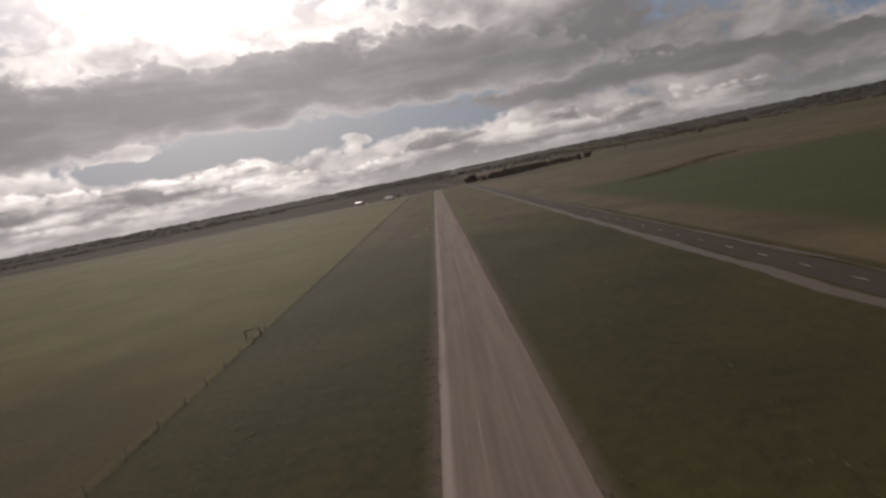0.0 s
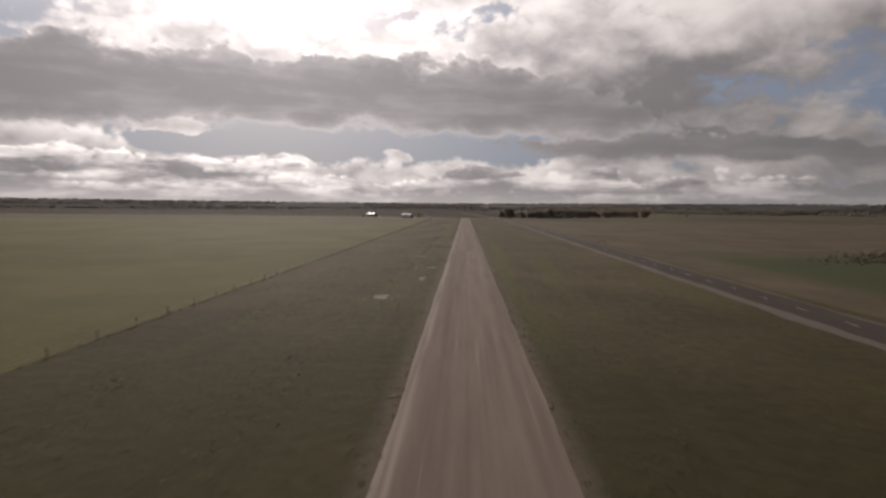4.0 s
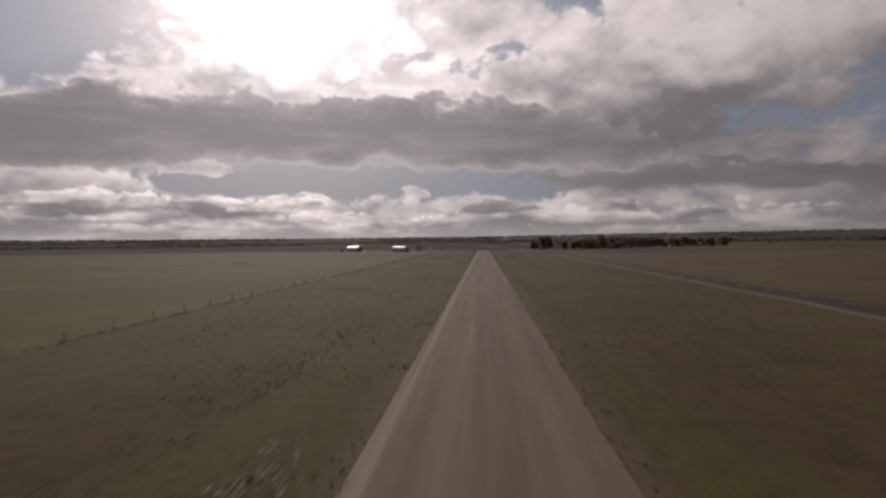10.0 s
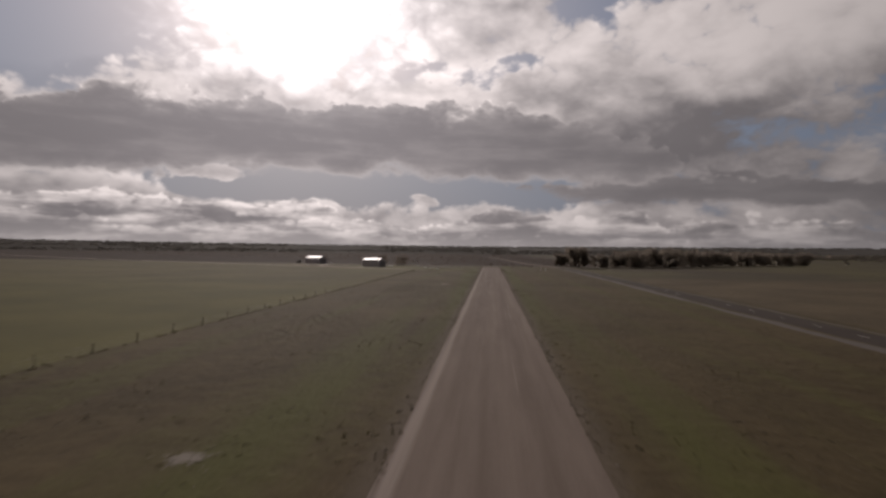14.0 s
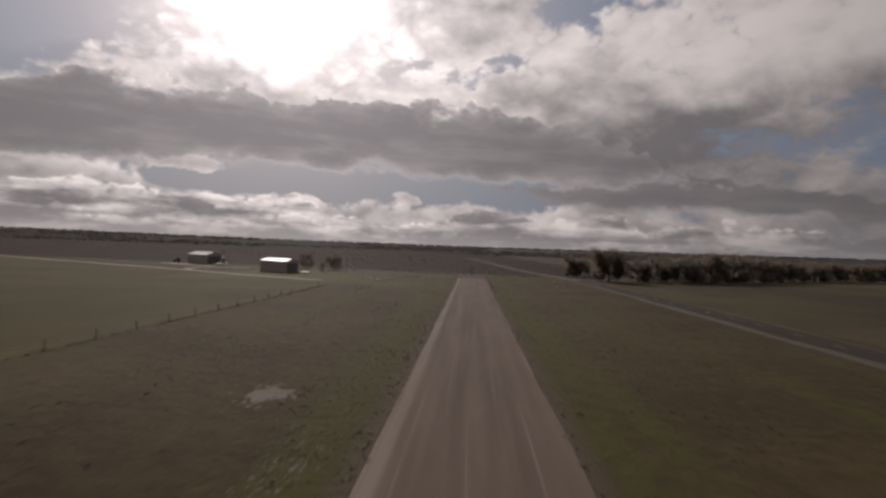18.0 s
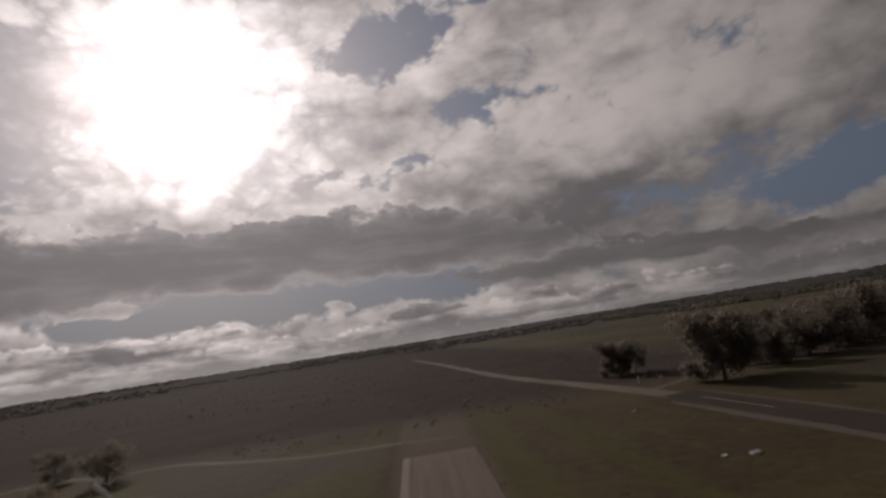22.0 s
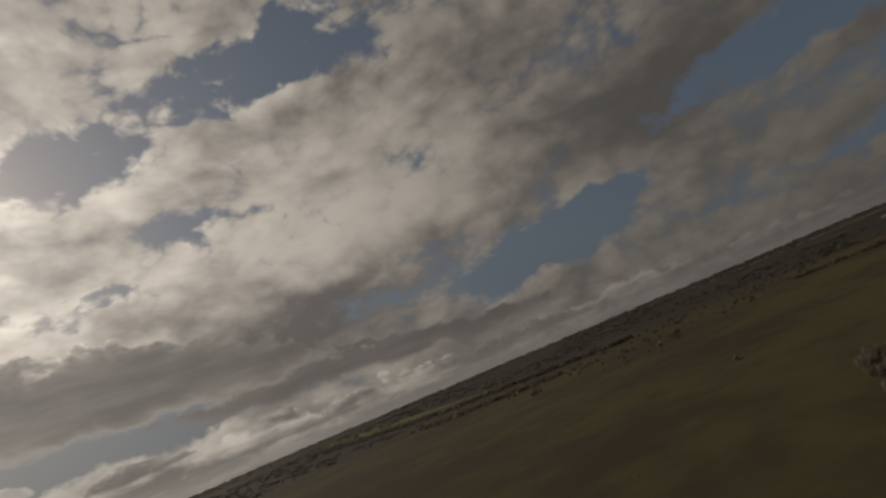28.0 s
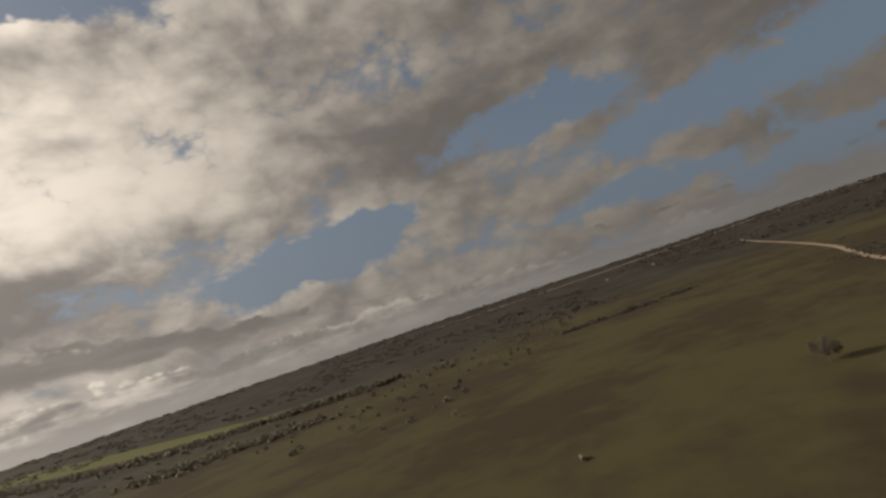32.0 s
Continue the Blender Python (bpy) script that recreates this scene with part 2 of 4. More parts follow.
def plain(name, low, high, grain=3.0, rough=0.85, metal=0.0, relief=0.0, gloss=0.3, stretch=(1, 1, 1)):
    """Two colours mottled at two scales, with an own shade for each object."""
    m, n, b = stuff_of(name, rough, metal, gloss)
    at = n.node("ShaderNodeTexCoord").outputs["Object"]
    sc = n.node("ShaderNodeMapping")
    n.feed(sc.inputs[0], at)
    sc.inputs["Scale"].default_value = stretch
    coarse, small = n.noise(sc.outputs[0], grain * 0.2), n.noise(sc.outputs[0], grain * 2.5)
    lucky = n.node("ShaderNodeObjectInfo").outputs["Random"]
    f = n.total([n.mul(coarse, 0.7), n.mul(small, 0.5), n.mul(lucky, 0.3), -0.25])
    n.feed(b.inputs["Base Color"], n.mix(n.ramp(f, 0.1, 0.8), low, high))
    if relief:
        bump = n.node("ShaderNodeBump")
        bump.inputs["Distance"].default_value = relief
        bump.inputs["Strength"].default_value = 0.6
        n.feed(bump.inputs["Height"], small)
        n.feed(b.inputs["Normal"], bump.outputs[0])
    return m


def leafy(name, low, high, through_light=0.4):
    m, n, b = stuff_of(name, 0.75, 0.0, 0.2)
    island = n.node("ShaderNodeNewGeometry").outputs["Random Per Island"]
    lucky = n.node("ShaderNodeObjectInfo").outputs["Random"]
    tone = n.mix(n.add(n.mul(island, 0.7), n.mul(lucky, 0.3)), low, high)
    n.feed(b.inputs["Base Color"], tone)
    thin = n.node("ShaderNodeBsdfTranslucent")
    n.feed(thin.inputs[0], tone)
    both = n.node("ShaderNodeMixShader")
    n.feed(both.inputs[0], through_light)
    m.node_tree.links.new(b.outputs[0], both.inputs[1])
    m.node_tree.links.new(thin.outputs[0], both.inputs[2])
    m.node_tree.links.new(both.outputs[0], m.node_tree.nodes["Material Output"].inputs[0])
    return m


def ground_material():
    """Paddocks, the airfield's turf, ploughland, scrub: told apart by where they lie, with ragged borders."""
    m, n, b = stuff_of("pasture_and_soil", 0.95, 0.0, 0.1)
    at = n.node("ShaderNodeTexCoord").outputs["Object"]
    x, y, z = n.xyz(at)
    wide, mid = n.noise(at, 0.006, 7.0, 0.6), n.noise(at, 0.035, 5.0, 0.6)
    clod, fine = n.noise(at, 0.55, 5.0, 0.65), n.noise(at, 2.6, 4.0, 0.65)
    sway = n.mul(n.sub(mid, 0.5), 26.0)
    xs, ys = n.add(x, n.mul(sway, 0.35)), n.add(y, sway)
    # turf along the airstrip: olive with brown wear and yellow-green stripes along it
    stripe_at = n.node("ShaderNodeMapping")
    n.feed(stripe_at.inputs[0], at)
    stripe_at.inputs["Scale"].default_value = (0.16, 0.008, 1.0)
    stripe = n.noise(stripe_at.outputs[0], 1.0, 3.0, 0.5)
    mottle = n.total([n.mul(clod, 0.45), n.mul(fine, 0.28), n.mul(mid, 0.55), -0.16])
    turf = n.mix(n.ramp(mottle, 0.25, 0.75), (0.041, 0.0298, 0.0138), (0.090, 0.0665, 0.0335))
    lane = n.add(n.mul(n.ramp(xs, 5.0, 7.0), n.ramp(xs, 16.0, 11.0)), n.mul(n.ramp(xs, -5.0, -7.0), n.ramp(xs, -17.0, -12.0)))
    stripe = n.add(stripe, n.mul(n.sub(lane, 0.35), 0.11))
    turf = n.mix(n.ramp(n.add(stripe, n.mul(n.sub(clod, 0.5), 0.3)), 0.42, 0.76), turf, n.mix(fine, (0.044, 0.043, 0.012), (0.088, 0.083, 0.026)))
    # southern turf: greener, with a cloud's shade mixed into the colour
    turf = n.mix(n.mul(n.ramp(ys, -60.0, -160.0), 0.9), turf, n.mix(n.ramp(mottle, 0.25, 0.75), (0.024, 0.0215, 0.008), (0.048, 0.042, 0.017)))
    aside = n.add(n.math("ABSOLUTE", x), n.mul(n.sub(clod, 0.5), 1.6))
    turf = n.mix(n.mul(n.ramp(aside, 7.6, 5.6), 0.85), turf, n.mix(fine, (0.070, 0.054, 0.038), (0.118, 0.094, 0.072)))
    # sown paddock past the fence
    crop = n.mix(n.ramp(n.add(n.mul(mid, 0.6), n.mul(wide, 0.5)), 0.35, 0.75), (0.063, 0.057, 0.016), (0.111, 0.100, 0.030))
    crop = n.mix(n.mul(clod, 0.5), crop, (0.055, 0.045, 0.025))
    # south end darker and browner: a cloud shadow put into the colour
    shaded_crop = n.mix(n.ramp(n.add(n.mul(mid, 0.6), n.mul(wide, 0.5)), 0.35, 0.75), (0.038, 0.030, 0.015), (0.060, 0.048, 0.024))
    crop = n.mix(n.mul(n.ramp(n.add(ys, n.mul(x, 0.35)), -215.0, -290.0), 0.8), crop, shaded_crop)
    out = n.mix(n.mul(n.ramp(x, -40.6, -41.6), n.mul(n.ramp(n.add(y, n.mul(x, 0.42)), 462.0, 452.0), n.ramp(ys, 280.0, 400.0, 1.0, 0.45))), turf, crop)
    lush = n.mul(n.mul(n.ramp(ys, 455.0, 480.0), n.ramp(ys, 548.0, 536.0)), n.mul(n.ramp(xs, -100.0, -80.0), n.ramp(xs, -6.0, -22.0)))
    out = n.mix(n.mul(lush, 0.85), out, n.mix(n.ramp(mottle, 0.2, 0.8), (0.062, 0.060, 0.021), (0.116, 0.104, 0.042)))
    wild = n.mul(n.mul(n.ramp(ys, 505.0, 520.0), n.ramp(x, -58.0, -50.0)), n.ramp(x, -2.0, -14.0))
    out = n.mix(n.mul(wild, n.ramp(mid, 0.35, 0.6)), out, n.mix(clod, (0.045, 0.036, 0.027), (0.088, 0.072, 0.055)))
    # ploughland and rough grass over the highway
    plough = n.mix(n.ramp(n.add(n.mul(mid, 0.7), n.mul(clod, 0.4)), 0.35, 0.75), (0.057, 0.043, 0.026), (0.098, 0.076, 0.045))
    green = n.mix(mid, (0.031, 0.036, 0.014), (0.053, 0.057, 0.022))
    over = n.mix(n.mul(n.ramp(xs, 66.0, 80.0), n.mul(n.ramp(ys, 20.0, -25.0), n.ramp(xs, 330.0, 240.0))), plough, green)
    east = n.mix(n.ramp(n.add(n.mul(wide, 0.9), n.mul(mid, 0.35)), 0.54, 0.74), (0.048, 0.038, 0.024), (0.070, 0.061, 0.029))
    over = n.mix(n.ramp(ys, 380.0, 430.0), over, east)
    out = n.mix(n.ramp(x, 56.0, 58.0), out, over)
    # bush country to the north; the clumps' shade is put into the ground colour
    scrub = n.mix(n.ramp(n.add(n.mul(mid, 0.6), n.mul(clod, 0.5)), 0.3, 0.75), (0.046, 0.037, 0.032), (0.070, 0.057, 0.050))
    line = n.add(ys, n.mul(n.math("MAXIMUM", n.sub(xs, 90.0), 0.0), -1.05))
    rough_land = n.mul(n.ramp(line, 548.0, 582.0), n.ramp(n.add(xs, n.mul(sway, 0.8)), 120.0, 70.0))
    out = n.mix(rough_land, out, scrub)
    n.feed(b.inputs["Specular IOR Level"], n.mul(n.sub(1.0, n.mul(rough_land, 0.8)), 0.1))
    # the sown strip behind the shelter belt, and far bush: ground painted as shaded woods
    beyond = n.add(n.add(x, n.mul(sway, 1.2)), n.mul(n.math("MAXIMUM", n.sub(1850.0, y), 0.0), -0.62))
    out = n.mix(n.mul(n.mul(n.ramp(beyond, 815.0, 835.0), n.ramp(n.sub(beyond, n.ramp(y, 1450.0, 2000.0, -130.0, 0.0)), 1010.0, 980.0)), n.mul(n.ramp(y, 1400.0, 1520.0), n.ramp(y, 3400.0, 3100.0))), out, (0.11, 0.11, 0.045))
    far = n.node("ShaderNodeVectorMath", operation="LENGTH")
    n.feed(far.inputs[0], at)
    out = n.mix(n.mul(n.ramp(n.add(far.outputs["Value"], n.mul(sway, 12.0)), 1500.0, 2100.0), n.sub(1.0, n.mul(n.mul(n.ramp(beyond, 815.0, 835.0), n.ramp(n.sub(beyond, n.ramp(y, 1450.0, 2000.0, -130.0, 0.0)), 1010.0, 980.0)), n.mul(n.ramp(y, 1400.0, 1520.0), n.ramp(y, 3400.0, 3100.0))))), out, n.mix(n.ramp(wide, 0.4, 0.66), (0.034, 0.030, 0.026), (0.052, 0.046, 0.038)))
    n.feed(b.inputs["Base Color"], out)
    bump = n.node("ShaderNodeBump")
    bump.inputs["Distance"].default_value, bump.inputs["Strength"].default_value = 0.26, 0.8
    n.feed(bump.inputs["Height"], n.add(clod, n.mul(fine, 0.55)))
    n.feed(b.inputs["Normal"], bump.outputs[0])
    return m


def gravel_material():
    """Rolled gravel with pale wheel lines drawn out along the strip."""
    m, n, b = stuff_of("rolled_gravel", 0.95, 0.0, 0.08)
    at = n.node("ShaderNodeTexCoord").outputs["Object"]
    run = n.node("ShaderNodeMapping")
    n.feed(run.inputs[0], at)
    run.inputs["Scale"].default_value = (1.0, 0.012, 1.0)
    lines, bands = n.noise(run.outputs[0], 1.7, 3.0, 0.5), n.noise(run.outputs[0], 0.45, 2.0, 0.5)
    grit = n.noise(at, 6.0, 4.0, 0.7)
    drawn = n.node("ShaderNodeMapping")
    n.feed(drawn.inputs[0], at)
    drawn.inputs["Scale"].default_value = (0.6, 0.05, 1.0)
    patch = n.noise(drawn.outputs[0], 1.0, 5.0, 0.6)
    f = n.total([n.mul(lines, 0.28), n.mul(bands, 0.75), 0.08, n.mul(grit, 0.3), n.mul(patch, 0.6), -0.62])
    tone = n.mix(n.ramp(f, 0.15, 0.75), (0.118, 0.091, 0.075), (0.182, 0.145, 0.122))
    tone = n.mix(n.ramp(lines, 0.64, 0.74), tone, (0.21, 0.172, 0.15))
    across = n.xyz(at)[0]
    swept = n.mul(n.ramp(across, -4.3, -4.8), n.ramp(n.add(lines, n.mul(patch, 0.5)), 0.45, 0.9))
    tone = n.mix(n.mul(swept, 0.8), tone, (0.25, 0.21, 0.185))
    n.feed(b.inputs["Base Color"], tone)
    bump = n.node("ShaderNodeBump")
    bump.inputs["Distance"].default_value, bump.inputs["Strength"].default_value = 0.04, 0.5
    n.feed(bump.inputs["Height"], n.add(grit, lines))
    n.feed(b.inputs["Normal"], bump.outputs[0])
    return m


GROUND = ground_material()
GRAVEL = gravel_material()
SHOULDER = plain("worn_shoulder", (0.050, 0.041, 0.033), (0.078, 0.064, 0.052), 0.8, 0.95, relief=0.05)
SAND = plain("sandy_track", (0.180, 0.136, 0.098), (0.305, 0.240, 0.178), 0.8, 0.95, relief=0.05)
CHALK = plain("bare_chalk", (0.088, 0.073, 0.057), (0.160, 0.136, 0.111), 1.2, 0.95, relief=0.05)
DUST = plain("dusty_wear", (0.054, 0.044, 0.026), (0.092, 0.076, 0.052), 1.2, 0.95, relief=0.05)
ASPHALT = plain("worn_asphalt", (0.041, 0.033, 0.028), (0.057, 0.046, 0.039), 0.6, 0.9, relief=0.01, gloss=0.06)
PAINT = plain("road_paint", (0.24, 0.23, 0.215), (0.36, 0.35, 0.33), 4.0, 0.6)
WOOD = plain("weathered_timber", (0.075, 0.060, 0.045), (0.16, 0.13, 0.10), 6.0, 0.9, relief=0.01, stretch=(1, 1, 0.2))
WIRE = plain("galvanised_wire", (0.22, 0.21, 0.20), (0.34, 0.33, 0.32), 6.0, 0.5, 0.8)
ROOF = plain("zinc_roof", (0.50, 0.50, 0.51), (0.62, 0.62, 0.63), 0.8, 0.5, 0.25, gloss=0.35)
CLAD = plain("grey_steel_cladding", (0.45, 0.405, 0.395), (0.55, 0.50, 0.485), 0.8, 0.6, 0.1)
DOOR = plain("dark_sliding_door", (0.16, 0.147, 0.15), (0.21, 0.195, 0.20), 0.8, 0.6, 0.1)
STEEL = plain("painted_steel", (0.30, 0.29, 0.28), (0.42, 0.41, 0.40), 2.0, 0.5, 0.3)
WHITE = plain("white_board", (0.66, 0.65, 0.63), (0.82, 0.81, 0.79), 2.0, 0.6)
CONCRETE = plain("pale_concrete", (0.42, 0.40, 0.37), (0.60, 0.58, 0.54), 1.2, 0.9)
RUBBER = plain("black_rubber", (0.02, 0.02, 0.02), (0.04, 0.04, 0.04), 3.0, 0.9)
RUST = plain("dull_machinery_paint", (0.05, 0.042, 0.04), (0.10, 0.08, 0.07), 3.0, 0.7)
BARK = plain("rough_bark", (0.055, 0.043, 0.033), (0.12, 0.095, 0.075), 5.0, 0.95, relief=0.03, stretch=(1, 1, 0.3))
LEAF = leafy("olive_leaves", (0.175, 0.150, 0.124), (0.240, 0.205, 0.168), 0.78)
BUSH = leafy("brown_bush", (0.130, 0.117, 0.095), (0.200, 0.180, 0.148), 0.7)
WOODS = leafy("far_dark_woods", (0.070, 0.064, 0.056), (0.105, 0.096, 0.084), 0.6)
SCRUB = leafy("low_brown_scrub", (0.120, 0.098, 0.084), (0.165, 0.138, 0.120), 0.85)
GRASS = leafy("dry_grass", (0.040, 0.034, 0.014), (0.125, 0.105, 0.050))
STONE = leafy("loose_stones", (0.055, 0.045, 0.032), (0.27, 0.228, 0.182), 0.0)
CLOD = leafy("turned_soil", (0.070, 0.050, 0.036), (0.135, 0.098, 0.072), 0.0)
CLOTH = plain("windsock_cloth", (0.62, 0.60, 0.57), (0.78, 0.76, 0.73), 3.0, 0.8)


# ---- building ----
def mesh(name, verts, faces, material, smooth=False):
    me = bpy.data.meshes.new(name)
    me.from_pydata(verts, [], faces)
    me.materials.append(material)
    if smooth:
        me.shade_smooth()
    me.update()
    return me


def part(name, bm, material, parent, label=""):
    """Links a bmesh as one mesh object under a thing or under a part."""
    me = bpy.data.meshes.new(name)
    bm.to_mesh(me)
    bm.free()
    me.materials.append(material)
    ob = new(name, me)
    ob.parent = parent
    if label:
        tagged(ob, label)
    return ob


def thing(name, m, label, category, group="", kind=""):
    ob = new(name)
    ob.matrix_world = m
    ob.empty_display_size = 0.5
    return tagged(ob, label, category, group, kind)


def box(bm, lo, hi, bevel=0.0):
    made = bmesh.ops.create_cube(bm, size=1.0)["verts"]
    size = [h - l for l, h in zip(lo, hi)]
    for v in made:
        v.co = Vector([l + (c + 0.5) * s for l, c, s in zip(lo, v.co, size)])
    if bevel:
        edges = list({e for v in made for e in v.link_edges})
        bmesh.ops.bevel(bm, geom=edges, offset=bevel, segments=1, affect="EDGES")
    return bm


def rod(bm, a, b, ra, rb, sides=8):
    """A tapered round bar from a to b."""
    a, b = Vector(a), Vector(b)
    turn = (b - a).to_track_quat("Z", "Y").to_matrix().to_4x4()
    m = Matrix.Translation((a + b) / 2) @ turn
    bmesh.ops.create_cone(bm, cap_ends=True, segments=sides, radius1=ra, radius2=rb, depth=(b - a).length, matrix=m)
    return bm


def terrain(x, y):
    """Height of the land: level round the airfield, rising to low hills at the rim."""
    r = math.hypot(x - 50, y - 350)
    s = min(max((r - 1700) / 2500, 0.0), 1.0)
    east = min(max((x + 200) / 2500, 0.0), 1.0)
    rim = 40 + 8 * east + 5 * noise.noise(Vector((x * 0.0011, y * 0.0011, 1.7)))
    return rim * s * s * (3 - 2 * s)


def build_ground():
    rings = [0] + [60 * 1.09 ** k for k in range(0, 60) if 60 * 1.09 ** k < 4150] + [4200]
    seg = 180
    verts = [(50, 350, 0)]
    for r in rings[1:]:
        for k in range(seg):
            a = 2 * math.pi * k / seg
            x, y = 50 + r * math.cos(a), 350 + r * math.sin(a)
            verts.append((x, y, terrain(x, y)))
    faces = [(0, 1 + k, 1 + (k + 1) % seg) for k in range(seg)]
    for i in range(len(rings) - 2):
        p, q = 1 + i * seg, 1 + (i + 1) * seg
        faces += [(p + k, q + k, q + (k + 1) % seg, p + (k + 1) % seg) for k in range(seg)]
    ob = new("ground", mesh("ground", verts, faces, GROUND, True))
    return tagged(ob, "flat olive-brown farmland with ragged turf and bare soil", "ground", kind="structure")


def ribbon(name, path, half, z, material, label, ragged=0.25, step=1.5, crown=0.0, category="road"):
    """A road or track of ragged edges along a smoothed line of points."""
    pts = [Vector((*p, 0)) for p in path]
    line = []
    for i in range(len(pts) - 1):
        p0, p1, p2, p3 = pts[max(i - 1, 0)], pts[i], pts[i + 1], pts[min(i + 2, len(pts) - 1)]
        la, lb, lc = ((b - a).length or 1.0 for a, b in ((p0, p1), (p1, p2), (p2, p3)))
        va, vb, vc = (p1 - p0) / la, (p2 - p1) / lb, (p3 - p2) / lc
        va, vc = (va if i else vb), (vc if i < len(pts) - 2 else vb)
        ta, tb = (va * lb + vb * la) / (la + lb) * lb, (vb * lc + vc * lb) / (lb + lc) * lb
        k = max(2, int(lb / step))
        for j in range(k):
            t = j / k
            line.append(p1 * (2 * t ** 3 - 3 * t * t + 1) + ta * (t ** 3 - 2 * t * t + t) + p2 * (3 * t * t - 2 * t ** 3) + tb * (t ** 3 - t * t))
    line.append(pts[-1])
    verts, faces, total = [], [], sum((b - a).length for a, b in zip(line, line[1:]))
    gone = 0.0
    for i, p in enumerate(line):
        gone += (p - line[i - 1]).length if i else 0.0
        d = (line[min(i + 1, len(line) - 1)] - line[max(i - 1, 0)]).normalized()
        side = Vector((d.y, -d.x, 0))
        for s in (-1, -0.5, 0, 0.5, 1):
            # rounded ends on loose tracks
            end = min(min(gone, total - gone) / half, 1.0) if ragged >= 0.4 else 1.0
            w = half * s * max(0.05, math.sqrt(max(0.0, 1 - (1 - end) ** 2)))
            if abs(s) == 1:
                w += s * ragged * (noise.noise(Vector((p.x * 0.06, p.y * 0.06, 3.0 * s))) * 1.8 + 0.6 * noise.noise(Vector((p.x * 0.35, p.y * 0.35, 5.0 * s))))
            q = p + side * w
            verts.append((q.x, q.y, terrain(q.x, q.y) + z + crown * (1 - s * s)))
        if i:
            a = 5 * (i - 1)
            faces += [(a + k, a + k + 1, a + k + 6, a + k + 5) for k in range(4)]
    ob = new(name, mesh(name, verts, faces, material, True))
    return tagged(ob, label, category, kind="structure")


build_ground()
ribbon("airstrip", [(0, -700), (0, -200), (0, 200), (0, 525)], 5.6, 0.02, GRAVEL, "long straight pinkish-grey rolled gravel airstrip", 0.09, 1.5, 0.05)
ribbon("road_verge", [(54.3, -800), (54.3, 300), (54.3, 440), (53.0, 508), (51.2, 541)], 0.45, 0.012, SHOULDER, "pale gravel verge beside the highway", 0.5)
ribbon("road_verge", [(45.2, -800), (45.2, 300), (45.2, 440), (43.9, 504), (41.8, 534)], 1.1, 0.012, SHOULDER, "worn brown gravel verge beside the highway", 0.6)
road = ribbon("highway", [(50, -800), (50, 300), (50, 440), (48.7, 506), (46.6, 541)], 3.2, 0.03, ASPHALT, "dark asphalt two-lane highway with dashed white centre line", 0.05, 3.0, 0.05)
dash_me = mesh("centre_dash", [(-0.065, -1.2, 0), (0.065, -1.2, 0), (0.065, 1.2, 0), (-0.065, 1.2, 0)], [(0, 1, 2, 3)], PAINT)
for k in range(80):
    d = new("centre_dash", dash_me)
    yy = -337.3 + 10.3 * k
    d.location = (float(np.interp(yy, (440, 475, 506), (50, 49.6, 48.7))), yy, 0.09)
    d.parent = road
line_me = mesh("solid_line", [(-0.07, -9, 0), (0.07, -9, 0), (0.07, 9, 0), (-0.07, 9, 0)], [(0, 1, 2, 3)], PAINT)
line_ob = new("solid_line", line_me)
line_ob.location, line_ob.rotation_euler, line_ob.parent = (47.65, 524.5, 0.09), (0, 0, radians(3.4)), road
ribbon("track_1", [(-1200, 1075), (-640, 776), (-274, 576), (-171, 530), (-110, 504), (-84, 491.5), (-68, 484.5), (-58, 480)], 2.3, 0.02, SAND, "pale sandy track to the hangars", 0.5)
ribbon("track_2", [(-107, 503), (-111, 512), (-112.5, 521), (-110, 528), (-104, 533), (-97, 537)], 1.4, 0.016, SAND, "pale sandy track branching to the hangars", 0.5)
ribbon("track_3", [(-86, 545), (-68, 537), (-56, 531.5), (-44, 529)], 1.0, 0.016, DUST, "dusty track past the windsock", 0.4)
ribbon("track_4", [(-86, 548), (-92, 559), (-84, 567), (-70, 560), (-56, 560), (-37, 549), (-23, 542), (-6, 539), (4, 536)], 0.9, 0.014, DUST, "dusty looping track past the end of the airstrip", 0.4)
ribbon("dirt_road", [(46.0, 536), (41.5, 570), (33.5, 620), (26, 700), (19, 810), (-5, 1100)], 2.6, 0.02, GRAVEL, "pinkish dirt road leading into the bush", 0.5)
ribbon("side_road", [(45.5, 551), (54, 556), (71, 569), (110, 588), (300, 625), (760, 600)], 1.2, 0.016, DUST, "narrow dull side road leading east", 0.4)
ribbon("track_end", [(-84, 491), (-72, 486), (-62, 481.5), (-53, 477.5), (-47.5, 475.5)], 3.1, 0.014, SAND, "wide sandy turning place at the end of the track", 1.2)
ribbon("apron", [(-146, 553), (-128, 545), (-112, 537)], 3.2, 0.012, SAND, "worn sandy yard before the hangar", 1.4)
ribbon("far_road", [(760, 600), (884, 621), (1200, 640), (1536, 681), (2300, 800)], 4.0, 0.4, SAND, "far pale road across the fields", 1.0, 20.0)


ribbon("far_lake", [(2520, 2310), (3000, 1546), (3330, 1156), (3640, 706), (3850, 150), (3900, -400)], 22.0, 1.0, SAND, "thin pale line of a far dry lake bed", 6.0, 40.0, category="lake bed")


